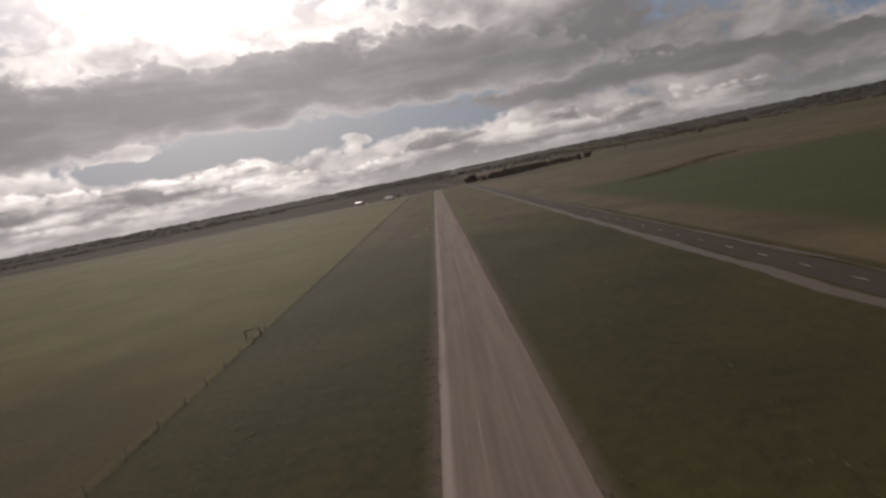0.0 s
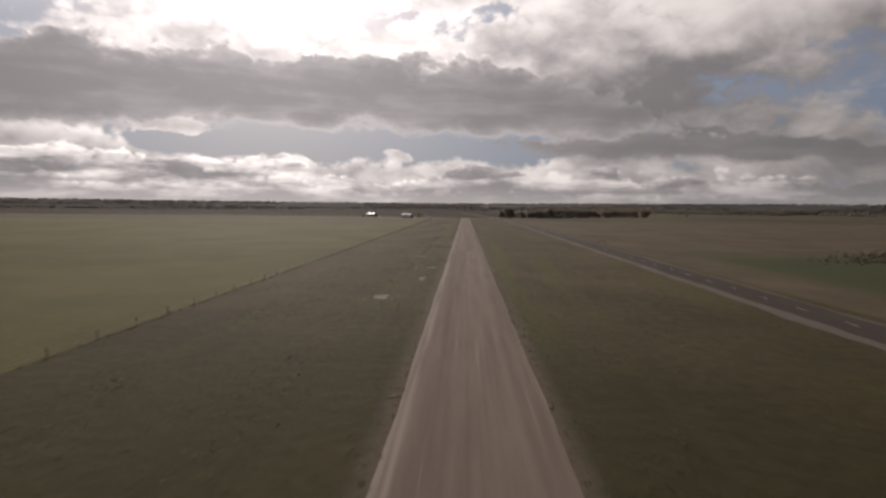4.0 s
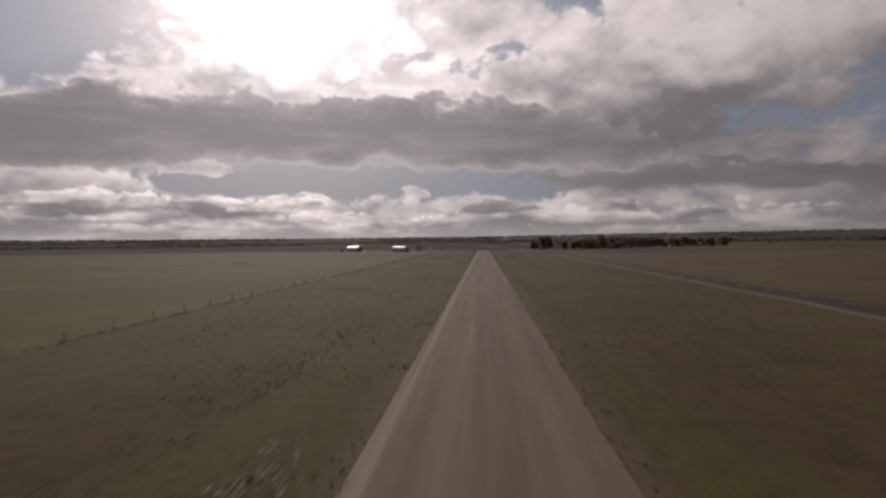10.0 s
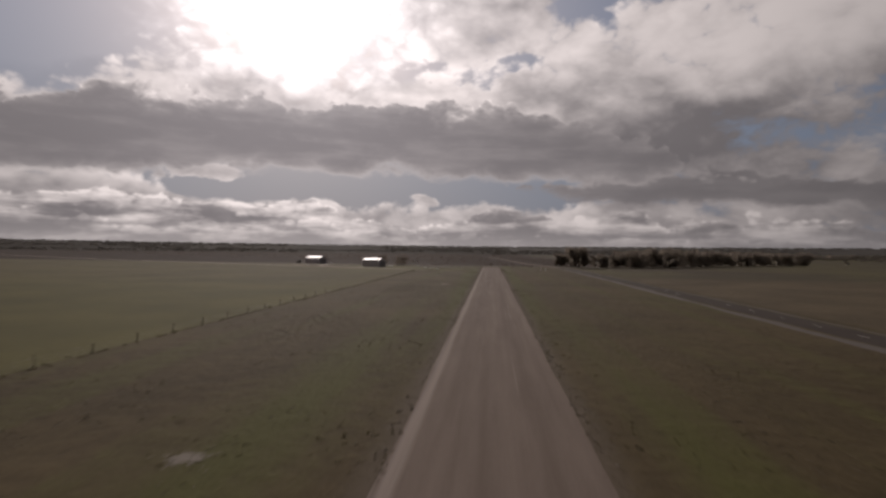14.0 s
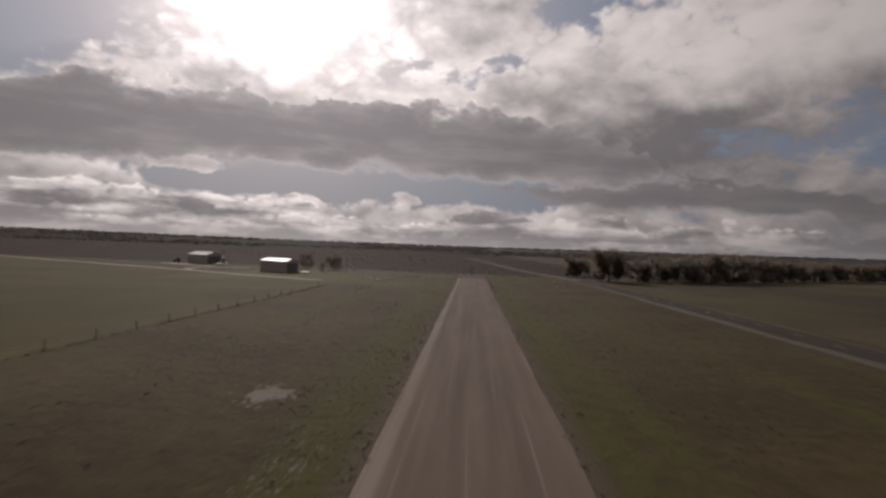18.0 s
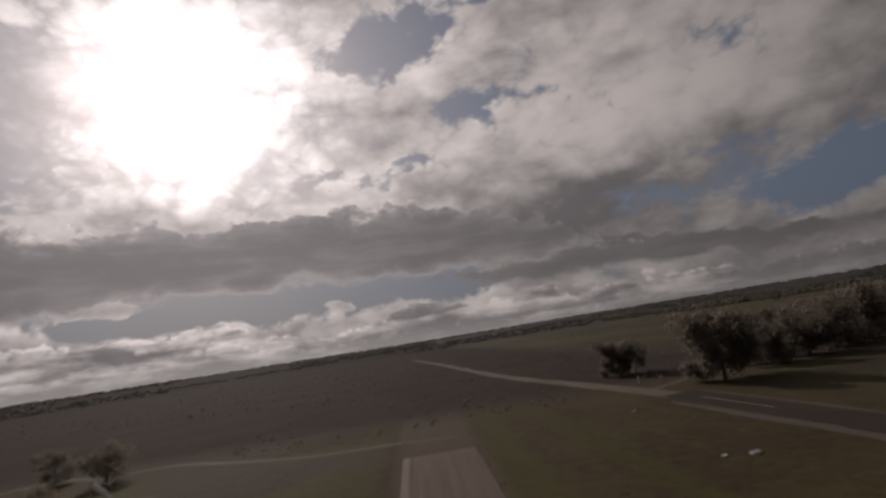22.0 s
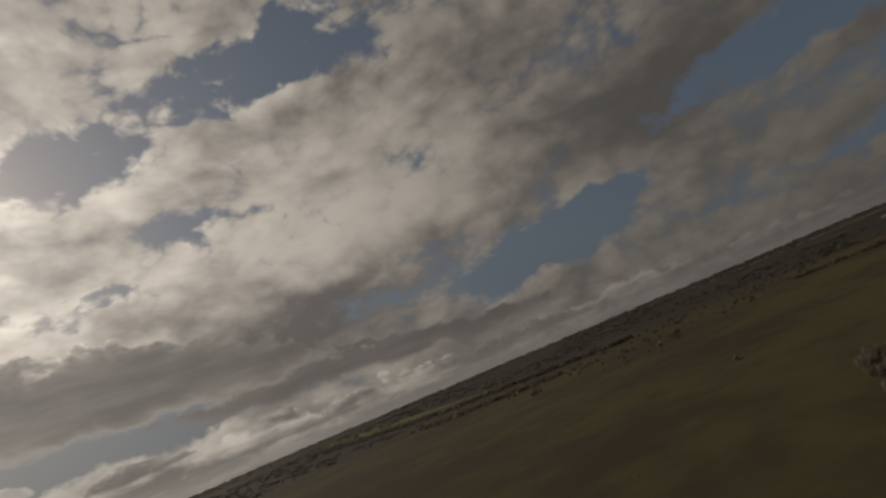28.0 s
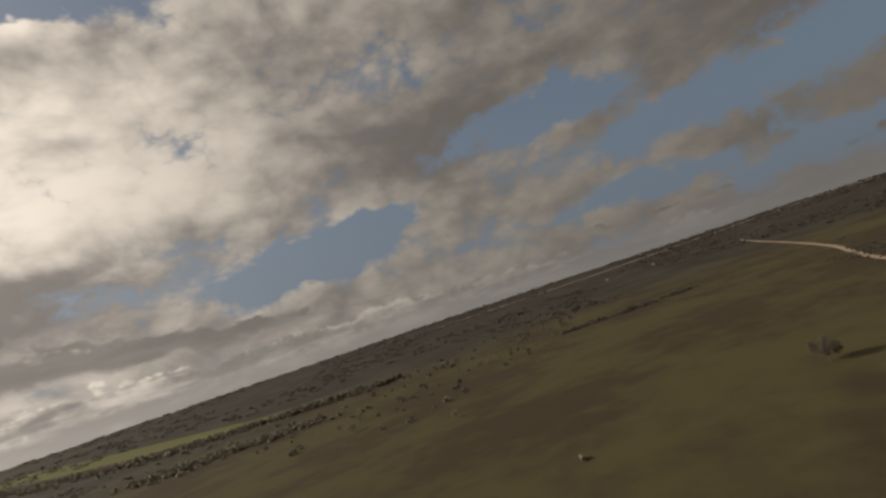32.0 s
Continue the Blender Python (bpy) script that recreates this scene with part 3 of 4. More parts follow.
def blot(verts, faces, cx, cy, rx, ry, seed, lift, n):
    """One ragged flake of bare soil."""
    o = len(verts)
    verts.append((cx, cy, 0.02))
    for k in range(n):
        a = 2 * math.pi * k / n
        c, s = math.cos(a), math.sin(a)
        w = 1 + 0.55 * noise.noise(Vector((c * 1.3 + seed, s * 1.3, seed * 3.1))) + 0.4 * noise.noise(Vector((c * 4 + seed, s * 4, seed)))
        verts.append((cx + rx * w * c, cy + ry * w * s, lift))
    faces += [(o, o + 1 + k, o + 1 + (k + 1) % n) for k in range(n)]


def patch(x, y, rx, ry, seed, plate=0.62, name="bare_patch"):
    """A plate of bare chalky soil with flakes and drawn-out streaks round it."""
    rng = random.Random(int(seed * 100))
    verts, faces = [], []
    if plate:
        blot(verts, faces, 0, 0, rx * plate, ry * plate, seed, 0.008, 44)
    for q in range(90 if plate else 170):
        f = (0.018 + 0.075 * rng.random() ** 2.5) * (1.0 if plate else 0.7)
        blot(verts, faces, rng.gauss(0, 0.55) * rx, rng.gauss(0, 0.65) * ry, f * rx, f * ry * rng.uniform(1, 2.2), seed + q, 0.006 + 0.00002 * q, 7)
    ob = new(name, mesh(name, verts, faces, CHALK, True))
    ob.location = (x, y, 0.004)
    return tagged(ob, "patch of bare pale soil worn into the turf", "bare soil", "bare soil patches", "structure")


for k, (x, y, rx, ry) in enumerate([(-14.4, -95, 2.1, 3.0), (-14.1, -23.5, 2.2, 2.2), (-9.5, -71.5, 1.0, 4.6), (-8.7, -51.8, 1.7, 1.5), (-12.6, -52, 0.3, 2.4), (-14.0, 42.5, 1.9, 1.7), (-15.5, 122, 1.2, 1.0), (-16, 199.5, 1.3, 1.1), (-15.2, 347, 2.4, 3.2)]):
    patch(x, y, rx, ry, k * 1.37 + 0.4)
for k, (x, y, rx, ry) in enumerate([(16, -9, 1.8, 4.0), (-9.4, 14, 1.5, 5.0), (-11.6, 40.5, 2.6, 2.6), (-10.3, 24, 1.6, 3.4), (13.1, 23.5, 2.0, 4.2), (-9.2, 48.6, 1.5, 4.0), (-9.5, 335, 1.4, 3.0)]):
    patch(x, y, rx, ry, k * 2.11 + 20.3, 0.0)
# a low bank of turned clods in the field over the highway
def clod_bank():
    rng = random.Random(31)
    out = []
    for _ in range(900):
        t = rng.random()
        out.append((108 + 92 * t + rng.gauss(0, 7), -30 + 78 * t + rng.gauss(0, 5), 0, rng.uniform(0.25, 0.7), rng.uniform(0.12, 0.4)))
    clumps("soil_clods", out, CLOD, "low bank of turned brown soil clods in the field", "soil", 7, 0.8, 8)


# places where loose stones lie thick on the turf
STONY = ((-9.3, -71, 1.2, 5), (-8.7, -50.5, 1.6, 6), (-14.4, -92, 2.5, 5), (-14.1, -23.5, 2.6, 4), (-9.4, 14, 1.8, 8), (-10.3, 24, 1.8, 5), (13.1, 23.5, 2.2, 5), (16, -9, 2.0, 5), (-9.2, 48.6, 1.8, 5), (-22, -10, 4, 14), (-10, 39.5, 1.4, 3), (-24, 330, 4, 12), (-9.5, 335, 1.6, 4), (-16, 120, 3, 6))


# ---- fence ----
def build_fence():
    f = thing("fence", pose(-40.8, 0, 0), "long post and wire fence between turf and paddock", "fence")
    rng = random.Random(4)
    bms = []
    for k in range(3):
        bm = bmesh.new()
        rod(bm, (0, 0, -0.3), (0, 0, 1.15 + 0.07 * k), 0.062 - 0.008 * k, 0.055 - 0.008 * k, 7)
        me = bpy.data.meshes.new("post")
        bm.to_mesh(me)
        bm.free()
        me.materials.append(WOOD)
        bms.append(me)
    y, k = -385.0, 0
    while y < 452:
        p = new("post", bms[(k * 7) % 3])
        p.parent = f
        p.location = (rng.uniform(-0.06, 0.06), y, 0)
        p.rotation_euler = (rng.uniform(-0.04, 0.04), rng.uniform(-0.05, 0.05), rng.uniform(0, 3))
        y, k = y + 7.0, k + 1
    for z in (0.3, 0.65, 1.0):
        bm = bmesh.new()
        rod(bm, (0.1, -385, z), (0.1, 452, z), 0.004, 0.004, 4)
        part("wire", bm, WIRE, f)


def stay(x, y, turn):
    """A fence end assembly: two stout posts with a rail across."""
    s = thing("fence_end", pose(x, y, 0, 0, 0, turn), "timber fence end of two stout posts and a rail", "fence end", "fence ends")
    for q in (-1.4, 1.4):
        bm = bmesh.new()
        rod(bm, (q, 0, -0.3), (q, 0, 1.45), 0.13, 0.12, 8)
        part("post", bm, WOOD, s)
    bm = bmesh.new()
    rod(bm, (-1.6, 0, 1.3), (1.6, 0, 1.3), 0.08, 0.08, 8)
    part("rail", bm, WOOD, s)


build_fence()
stay(-42.6, -219, 10)
stay(55.9, 41, 4)


# ---- hangars ----
def hangar(x, y, turn, w, d, eave, ridge, label):
    """A steel shed: ribbed walls, gable roof with its ridge along the front, trim, sliding door."""
    h = thing("hangar", pose(x, y, 0, 0, 0, turn), label, "hangar", "hangars")
    bm = bmesh.new()
    box(bm, (-w / 2 - 0.3, -0.3, -0.05), (w / 2 + 0.3, d + 0.3, 0.08))
    part("slab", bm, CONCRETE, h)

    def wall(name, a, b, tops):
        bm = bmesh.new()
        a, b = Vector(a), Vector(b)
        n = max(8, int((b - a).length / 0.4))
        out = Vector((b - a).normalized().cross((0, 0, 1)))
        col = []
        for i in range(n * 2 + 1):
            t = i / (2 * n)
            p = a.lerp(b, t) + out * (0.05 if (i % 4) in (1, 2) else 0.0)
            top = tops[0] + (tops[1] - tops[0]) * (1 - abs(2 * t - 1)) if tops[0] != tops[1] else tops[0]
            col.append((bm.verts.new((p.x, p.y, 0.08)), bm.verts.new((p.x, p.y, top))))
        for (p, q), (r, s) in zip(col, col[1:]):
            bm.faces.new((p, r, s, q))
        g = bmesh.ops.extrude_face_region(bm, geom=bm.faces[:])
        for v in [e for e in g["geom"] if isinstance(e, bmesh.types.BMVert)]:
            v.co -= out * 0.12
        bmesh.ops.recalc_face_normals(bm, faces=bm.faces[:])
        return part(name, bm, CLAD, h)

    wall("front_wall", (-w / 2, 0, 0), (w / 2, 0, 0), (eave, eave))
    wall("side_wall", (w / 2, 0, 0), (w / 2, d, 0), (eave, ridge))
    wall("back_wall", (w / 2, d, 0), (-w / 2, d, 0), (eave, eave))
    wall("side_wall", (-w / 2, d, 0), (-w / 2, 0, 0), (eave, ridge))
    for s in (0, 1):
        ya, yb = (-0.35, d / 2) if s == 0 else (d + 0.35, d / 2)
        slope = (ridge - eave) / (d / 2)
        za = eave - 0.35 * slope + 0.06
        bm = bmesh.new()
        n = int(w / 0.5)
        rows = []
        for i in range(2 * n + 1):
            xx = -w / 2 - 0.3 + (w + 0.6) * i / (2 * n)
            up = 0.04 if i % 2 else 0.0
            rows.append([bm.verts.new((xx, yy, zz + up + dz)) for yy, zz in ((ya, za), (yb, ridge + 0.06)) for dz in (0, 0.06)])
        for p, q in zip(rows, rows[1:]):
            bm.faces.new((p[1], q[1], q[3], p[3]))
            bm.faces.new((p[0], p[2], q[2], q[0]))
            bm.faces.new((p[0], q[0], q[1], p[1]))
        bmesh.ops.recalc_face_normals(bm, faces=bm.faces[:])
        part("roof_slope", bm, ROOF, h, "bright zinc roof sheets")
    bm = bmesh.new()
    box(bm, (-w / 2 - 0.35, d / 2 - 0.25, ridge + 0.1), (w / 2 + 0.35, d / 2 + 0.25, ridge + 0.2), 0.03)
    part("ridge_cap", bm, ROOF, h)
    for yy in (-0.48, d + 0.36):
        bm = bmesh.new()
        box(bm, (-w / 2 - 0.3, yy, eave - 0.28), (w / 2 + 0.3, yy + 0.12, eave - 0.12), 0.02)
        part("gutter", bm, STEEL, h)
    for k in (0, 1):
        bm = bmesh.new()
        y0 = d * (0.12 + 0.38 * k)
        box(bm, (w / 2 + 0.09 + 0.05 * k, y0, 0.12), (w / 2 + 0.15 + 0.05 * k, y0 + d * 0.38, eave * 0.86), 0.01)
        dr = part("door_leaf", bm, DOOR, h, "dark sliding hangar door")
        bm = bmesh.new()
        box(bm, (w / 2 + 0.2 + 0.05 * k, y0 + 0.3, 1.0), (w / 2 + 0.25 + 0.05 * k, y0 + 0.36, 1.4))
        part("handle", bm, STEEL, dr)
    return h


hangar(-77.8, 512.4, -26, 13.4, 7.4, 4.3, 5.3, "grey steel hangar with a bright zinc roof on grass")
hangar(-132.5, 558.5, -24, 12.8, 9.0, 4.3, 5.7, "grey steel hangar with a bright zinc roof by a sandy yard")


def slab_thing(x, y, turn, w, d, hgt, label):
    s = thing("trailer_deck", pose(x, y, 0, 0, 0, turn), label, "trailer", "flat decks")
    bm = bmesh.new()
    box(bm, (-w / 2, -d / 2, hgt - 0.12), (w / 2, d / 2, hgt), 0.02)
    part("deck", bm, WHITE, s)
    for px in (-w / 2 + 0.3, w / 2 - 0.3):
        for py in (-d / 2 + 0.2, d / 2 - 0.2):
            bm = bmesh.new()
            box(bm, (px - 0.06, py - 0.06, 0), (px + 0.06, py + 0.06, hgt - 0.12))
            part("leg", bm, STEEL, s)


slab_thing(-65.6, 514.4, -24, 3.6, 2.2, 0.5, "low white flat deck standing on grass by the hangar")
slab_thing(-118.8, 554.5, 60, 7.0, 2.4, 0.8, "long white flat deck standing by the hangar")


def shelter(x, y, turn):
    s = thing("shelter", pose(x, y, 0, 0, 0, turn), "small open shelter with a flat zinc roof", "shelter")
    for px in (-2.2, 2.2):
        for py in (-1.5, 1.5):
            bm = bmesh.new()
            rod(bm, (px, py, 0), (px, py, 2.6), 0.07, 0.07)
            part("post", bm, STEEL, s)
    bm = bmesh.new()
    box(bm, (-2.7, -2, 2.6), (2.7, 2, 2.75), 0.02)
    part("roof", bm, ROOF, s)
    bm = bmesh.new()
    box(bm, (-2.3, 1.4, 0.0), (2.3, 1.5, 2.5))
    part("back_panel", bm, DOOR, s)


shelter(-127.5, 572, -24)


def machine(x, y, turn):
    """A parked farm implement with wheels, body and a hood."""
    s = thing("farm_machine", pose(x, y, 0, 0, 0, turn), "dark dull farm machine parked beside the hangar", "farm machine")
    bm = bmesh.new()
    box(bm, (-1.6, -0.7, 0.7), (1.2, 0.7, 1.5), 0.12)
    part("body", bm, RUST, s)
    bm = bmesh.new()
    box(bm, (-0.2, -0.75, 1.5), (1.2, 0.75, 2.5), 0.1)
    part("cab", bm, RUST, s)
    bm = bmesh.new()
    rod(bm, (-1.2, 0.4, 1.45), (-1.2, 0.4, 2.3), 0.06, 0.06)
    part("exhaust", bm, STEEL, s)
    for px, r in ((-1.2, 0.5), (0.8, 0.75)):
        for py in (-0.95, 0.7):
            bm = bmesh.new()
            rod(bm, (px, py, r), (px, py + 0.28, r), r, r, 18)
            wh = part("wheel", bm, RUBBER, s)
            bm = bmesh.new()
            rod(bm, (px, py - 0.02, r), (px, py + 0.3, r), r * 0.5, r * 0.5, 12)
            part("rim", bm, RUST, wh)


machine(-143, 560, 25)


def windsock(x, y):
    s = thing("windsock", pose(x, y, 0), "white windsock drooping from a steel pole", "windsock")
    bm = bmesh.new()
    rod(bm, (0, 0, 0), (0, 0, 4.2), 0.07, 0.05)
    part("pole", bm, STEEL, s)
    bm = bmesh.new()
    bmesh.ops.create_cone(bm, cap_ends=False, segments=14, radius1=0.48, radius2=0.46, depth=0.08, matrix=Matrix.Translation((0.4, 0, 4.05)) @ Matrix.Rotation(radians(125), 4, "Y"))
    part("hoop", bm, STEEL, s)
    bm = bmesh.new()
    for k in range(5):
        p = Vector((0.4 + 0.62 * k, 0, 4.05 - 0.52 * k - 0.02 * k * k))
        q = Vector((0.4 + 0.62 * (k + 1), 0, 4.05 - 0.52 * (k + 1) - 0.02 * (k + 1) ** 2))
        m = Matrix.Translation((p + q) / 2) @ (q - p).to_track_quat("Z", "Y").to_matrix().to_4x4()
        bmesh.ops.create_cone(bm, cap_ends=False, segments=14, radius1=0.47 - 0.055 * k, radius2=0.47 - 0.055 * (k + 1), depth=(q - p).length, matrix=m)
    part("sock", bm, CLOTH, s)


windsock(-51.5, 525)


def marker(x, y, turn, w, hgt):
    """A strip marker: a tent of two white boards on a base."""
    s = thing("strip_marker", pose(x, y, 0, 0, 0, turn), "white tent-shaped airstrip marker board on the turf", "marker", "strip markers")
    for q in (-1, 1):
        bm = bmesh.new()
        box(bm, (-w / 2, -0.025, 0), (w / 2, 0.025, hgt), 0.008)
        bm.transform(Matrix.Translation((0, q * hgt * 0.45, 0)) @ Matrix.Rotation(q * radians(68), 4, "X"))
        part("board", bm, WHITE, s)
    for px in (-w / 2 + 0.1, w / 2 - 0.1):
        bm = bmesh.new()
        box(bm, (px - 0.03, -hgt * 0.4, 0.02), (px + 0.03, hgt * 0.4, 0.08))
        part("brace", bm, STEEL, s)


marker(32.4, 496, 12, 1.3, 0.6)
marker(-32.3, 490, -10, 1.4, 0.7)
marker(-40.5, 501, 25, 1.6, 0.7)
marker(-36.5, 498, 60, 2.6, 0.35)


def guide_post(x, y, turn, hgt, plate):
    """A white roadside post, some with a small plate on top."""
    s = thing("guide_post", pose(x, y, 0, 0, 0, turn), "white roadside guide post standing in the grass", "post", "guide posts")
    bm = bmesh.new()
    box(bm, (-0.05, -0.03, -0.2), (0.05, 0.03, hgt), 0.008)
    part("post", bm, WHITE, s)
    bm = bmesh.new()
    box(bm, (-plate / 2, -0.05, hgt - plate * 0.8), (plate / 2, -0.035, hgt), 0.004)
    part("plate", bm, WHITE, s, "pale square plate")


guide_post(48.5, 563, 15, 1.5, 0.55)
guide_post(66.8, 568, 40, 1.4, 0.5)
marker(29.5, 497, 40, 0.9, 0.35)
marker(34, 531, 20, 1.0, 0.35)


# ---- trees ----
def tree(x, y, height, spread, seed, label, leaves=900, crown_low=0.25, foliage=LEAF, lean=0.0, fine=1.0):
    """A tapered trunk, forking limbs and a crown of many leaf sprays with gaps."""
    rng = random.Random(seed)
    t = thing("tree", pose(x, y, terrain(x, y) - 0.05, 0, 0, rng.uniform(0, 360)), label, "tree", "trees")
    r0 = height * 0.032
    top = Vector((lean * height * 0.2, 0, height * 0.62))
    bm = bmesh.new()
    spine = [Vector((0, 0, 0)), Vector((lean * height * 0.05 + rng.uniform(-.1, .1), rng.uniform(-.15, .15), height * 0.2)), Vector((lean * height * 0.12, rng.uniform(-.3, .3), height * 0.42)), top]
    for k in range(3):
        rod(bm, spine[k], spine[k + 1], r0 * (1 - 0.27 * k), r0 * (1 - 0.27 * (k + 1)), 9)
    part("trunk", bm, BARK, t)
    tips = [top]
    for k in range(7):
        s = spine[1].lerp(top, 0.1 + 0.12 * k)
        a = k * 2.4 + rng.uniform(-0.4, 0.4)
        out = spread * rng.uniform(0.5, 0.85)
        e = s + Vector((math.cos(a) * out, math.sin(a) * out, height * rng.uniform(0.12, 0.3)))
        m = s.lerp(e, 0.5) + Vector((0, 0, -0.04 * height))
        bm = bmesh.new()
        rod(bm, s, m, r0 * 0.36, r0 * 0.24, 6)
        rod(bm, m, e, r0 * 0.24, r0 * 0.08, 6)
        for q in range(3):
            f = m.lerp(e, 0.3 * q + 0.2)
            rod(bm, f, f + Vector((rng.uniform(-1, 1), rng.uniform(-1, 1), rng.uniform(0.3, 1))) * spread * 0.3, r0 * 0.09, r0 * 0.03, 5)
        part("limb", bm, BARK, t)
        tips += [e, m.lerp(e, 0.6)]
    balls = [(p + Vector((rng.uniform(-1, 1), rng.uniform(-1, 1), rng.uniform(-0.3, 0.9))) * spread * 0.2, spread * rng.uniform(0.22, 0.42)) for p in tips]
    balls += [(Vector((rng.uniform(-.5, .5) * spread, rng.uniform(-.5, .5) * spread, height * rng.uniform(max(0.45, crown_low), 0.88))), spread * rng.uniform(0.25, 0.4)) for _ in range(6)]
    if crown_low < 0.1:
        balls += [(Vector((rng.uniform(-.75, .75) * spread, rng.uniform(-.75, .75) * spread, height * rng.uniform(0.08, 0.4))), spread * rng.uniform(0.2, 0.36)) for _ in range(12)]
    verts, faces = [], []
    for _ in range(leaves):
        c, r = rng.choice(balls)
        d = Vector((rng.gauss(0, 1), rng.gauss(0, 1), rng.gauss(0, 0.8))).normalized()
        p = c + d * r * rng.uniform(0.55, 1.05)
        if p.z < height * crown_low * 0.8:
            continue
        u = Vector((rng.gauss(0, 1), rng.gauss(0, 1), rng.gauss(0, 1))).normalized()
        v = u.cross(d).normalized()
        w = d.cross(v)
        sz = spread * rng.uniform(0.032, 0.066) * fine
        i = len(verts)
        verts += [tuple(p - v * sz), tuple(p + w * sz * 0.6 + d * sz * 0.4), tuple(p + v * sz), tuple(p - w * sz * 0.6 + d * sz * 0.2)]
        faces += [(i, i + 1, i + 2), (i, i + 2, i + 3)]
    ob = new("crown", mesh("crown", verts, faces, foliage))
    ob.parent = t
    return t


GUM = "broad dark olive tree with a ragged crown"
for k, (x, y, hgt, sp) in enumerate([(60, 547, 14.5, 9.0), (54, 586, 10.5, 6.5), (77, 560, 10.5, 6.5), (91, 563, 11.5, 7.5), (104, 572, 13, 8.5), (118, 579, 14, 9), (134, 590, 14.5, 9.5), (150, 602, 13.5, 9), (168, 618, 13.5, 9), (100, 594, 12, 8), (124, 606, 13, 8.5), (184, 636, 13, 9), (200, 650, 12.5, 9), (217, 660, 13, 9), (234, 671, 12.5, 9), (252, 682, 13, 9.5), (272, 694, 12, 9), (294, 707, 13, 9.5)]):
    tree(x, y, hgt, sp, 20 + k, GUM + " by the highway", 15000 if k < 4 else 7000, 0.04, fine=0.66 if k < 4 else 0.85)
tree(-63, 531, 5.4, 2.5, 41, "small dense dark tree beside the sandy track", 1500, 0.05)
tree(-64, 552, 8.0, 4.4, 42, "dull ragged tree behind the hangar", 2600, 0.08)
tree(-80, 562, 8.0, 4.2, 43, "dull ragged tree beside the looping track", 2600, 0.08)
tree(514, 711, 15, 8.0, 51, "lone broad dark tree in the open field", 3200, 0.12)
for k, (x, y, hgt, sp) in enumerate([(619, 1211, 12, 7), (604, 1178, 11, 6.5), (654, 1209, 12, 7), (867, 1141, 11, 7), (880, 1128, 10, 6), (569, 1010, 8, 5), (965, 647, 9, 7), (1205, 625, 12, 8), (1222, 632, 10, 7), (985, 660, 7, 6)]):
    tree(x, y, hgt, sp, 60 + k, "dark round tree standing in far pasture", 900, 0.12)


def wreck(x, y):
    """A pale tank on a frame, with a low heap beside it."""
    s = thing("water_tank", pose(x, y, 0, 0, 0, 35), "pale water tank on a low stand in the field", "water tank")
    bm = bmesh.new()
    rod(bm, (-3.0, 0, 1.6), (3.0, 0, 1.6), 1.1, 1.1, 16)
    part("tank", bm, WOOD, s)
    for px in (-2, 2):
        bm = bmesh.new()
        box(bm, (px - 0.15, -0.9, 0), (px + 0.15, 0.9, 0.75))
        part("cradle", bm, STEEL, s)


wreck(414, 835)


def far_house(x, y, turn):
    """A small weathered farmhouse: walls, two roof slopes, a chimney, windows and a door."""
    h = thing("farmhouse", pose(x, y, terrain(x, y), 0, 0, turn), "small weathered farmhouse with a dark roof on the plain", "house", "farmhouses")
    bm = bmesh.new()
    box(bm, (-8, -4.5, -0.5), (8, 4.5, 4.2))
    part("wall", bm, WOOD, h)
    for q in (-1, 1):
        bm = bmesh.new()
        a = [bm.verts.new(c) for c in ((-8.6, q * 5.2, 4.0), (8.6, q * 5.2, 4.0), (8.6, 0, 6.6), (-8.6, 0, 6.6))]
        b = [bm.verts.new((v.co.x, v.co.y, v.co.z + 0.2)) for v in a]
        for f in ((0, 1, 2, 3), (7, 6, 5, 4), (0, 4, 5, 1), (1, 5, 6, 2), (2, 6, 7, 3), (3, 7, 4, 0)):
            bm.faces.new([(a + b)[k] for k in f])
        bmesh.ops.recalc_face_normals(bm, faces=bm.faces[:])
        part("roof_slope", bm, DOOR, h)
    bm = bmesh.new()
    box(bm, (3, -0.5, 6.2), (4, 0.5, 8.0))
    part("chimney", bm, CONCRETE, h)
    for px in (-5, -1.5, 2, 5.5):
        bm = bmesh.new()
        box(bm, (px - 0.6, -4.56, 1.4), (px + 0.6, -4.48, 2.8))
        part("window", bm, RUBBER, h)


far_house(2380, 1120, 60)
far_house(2290, 1290, 75)


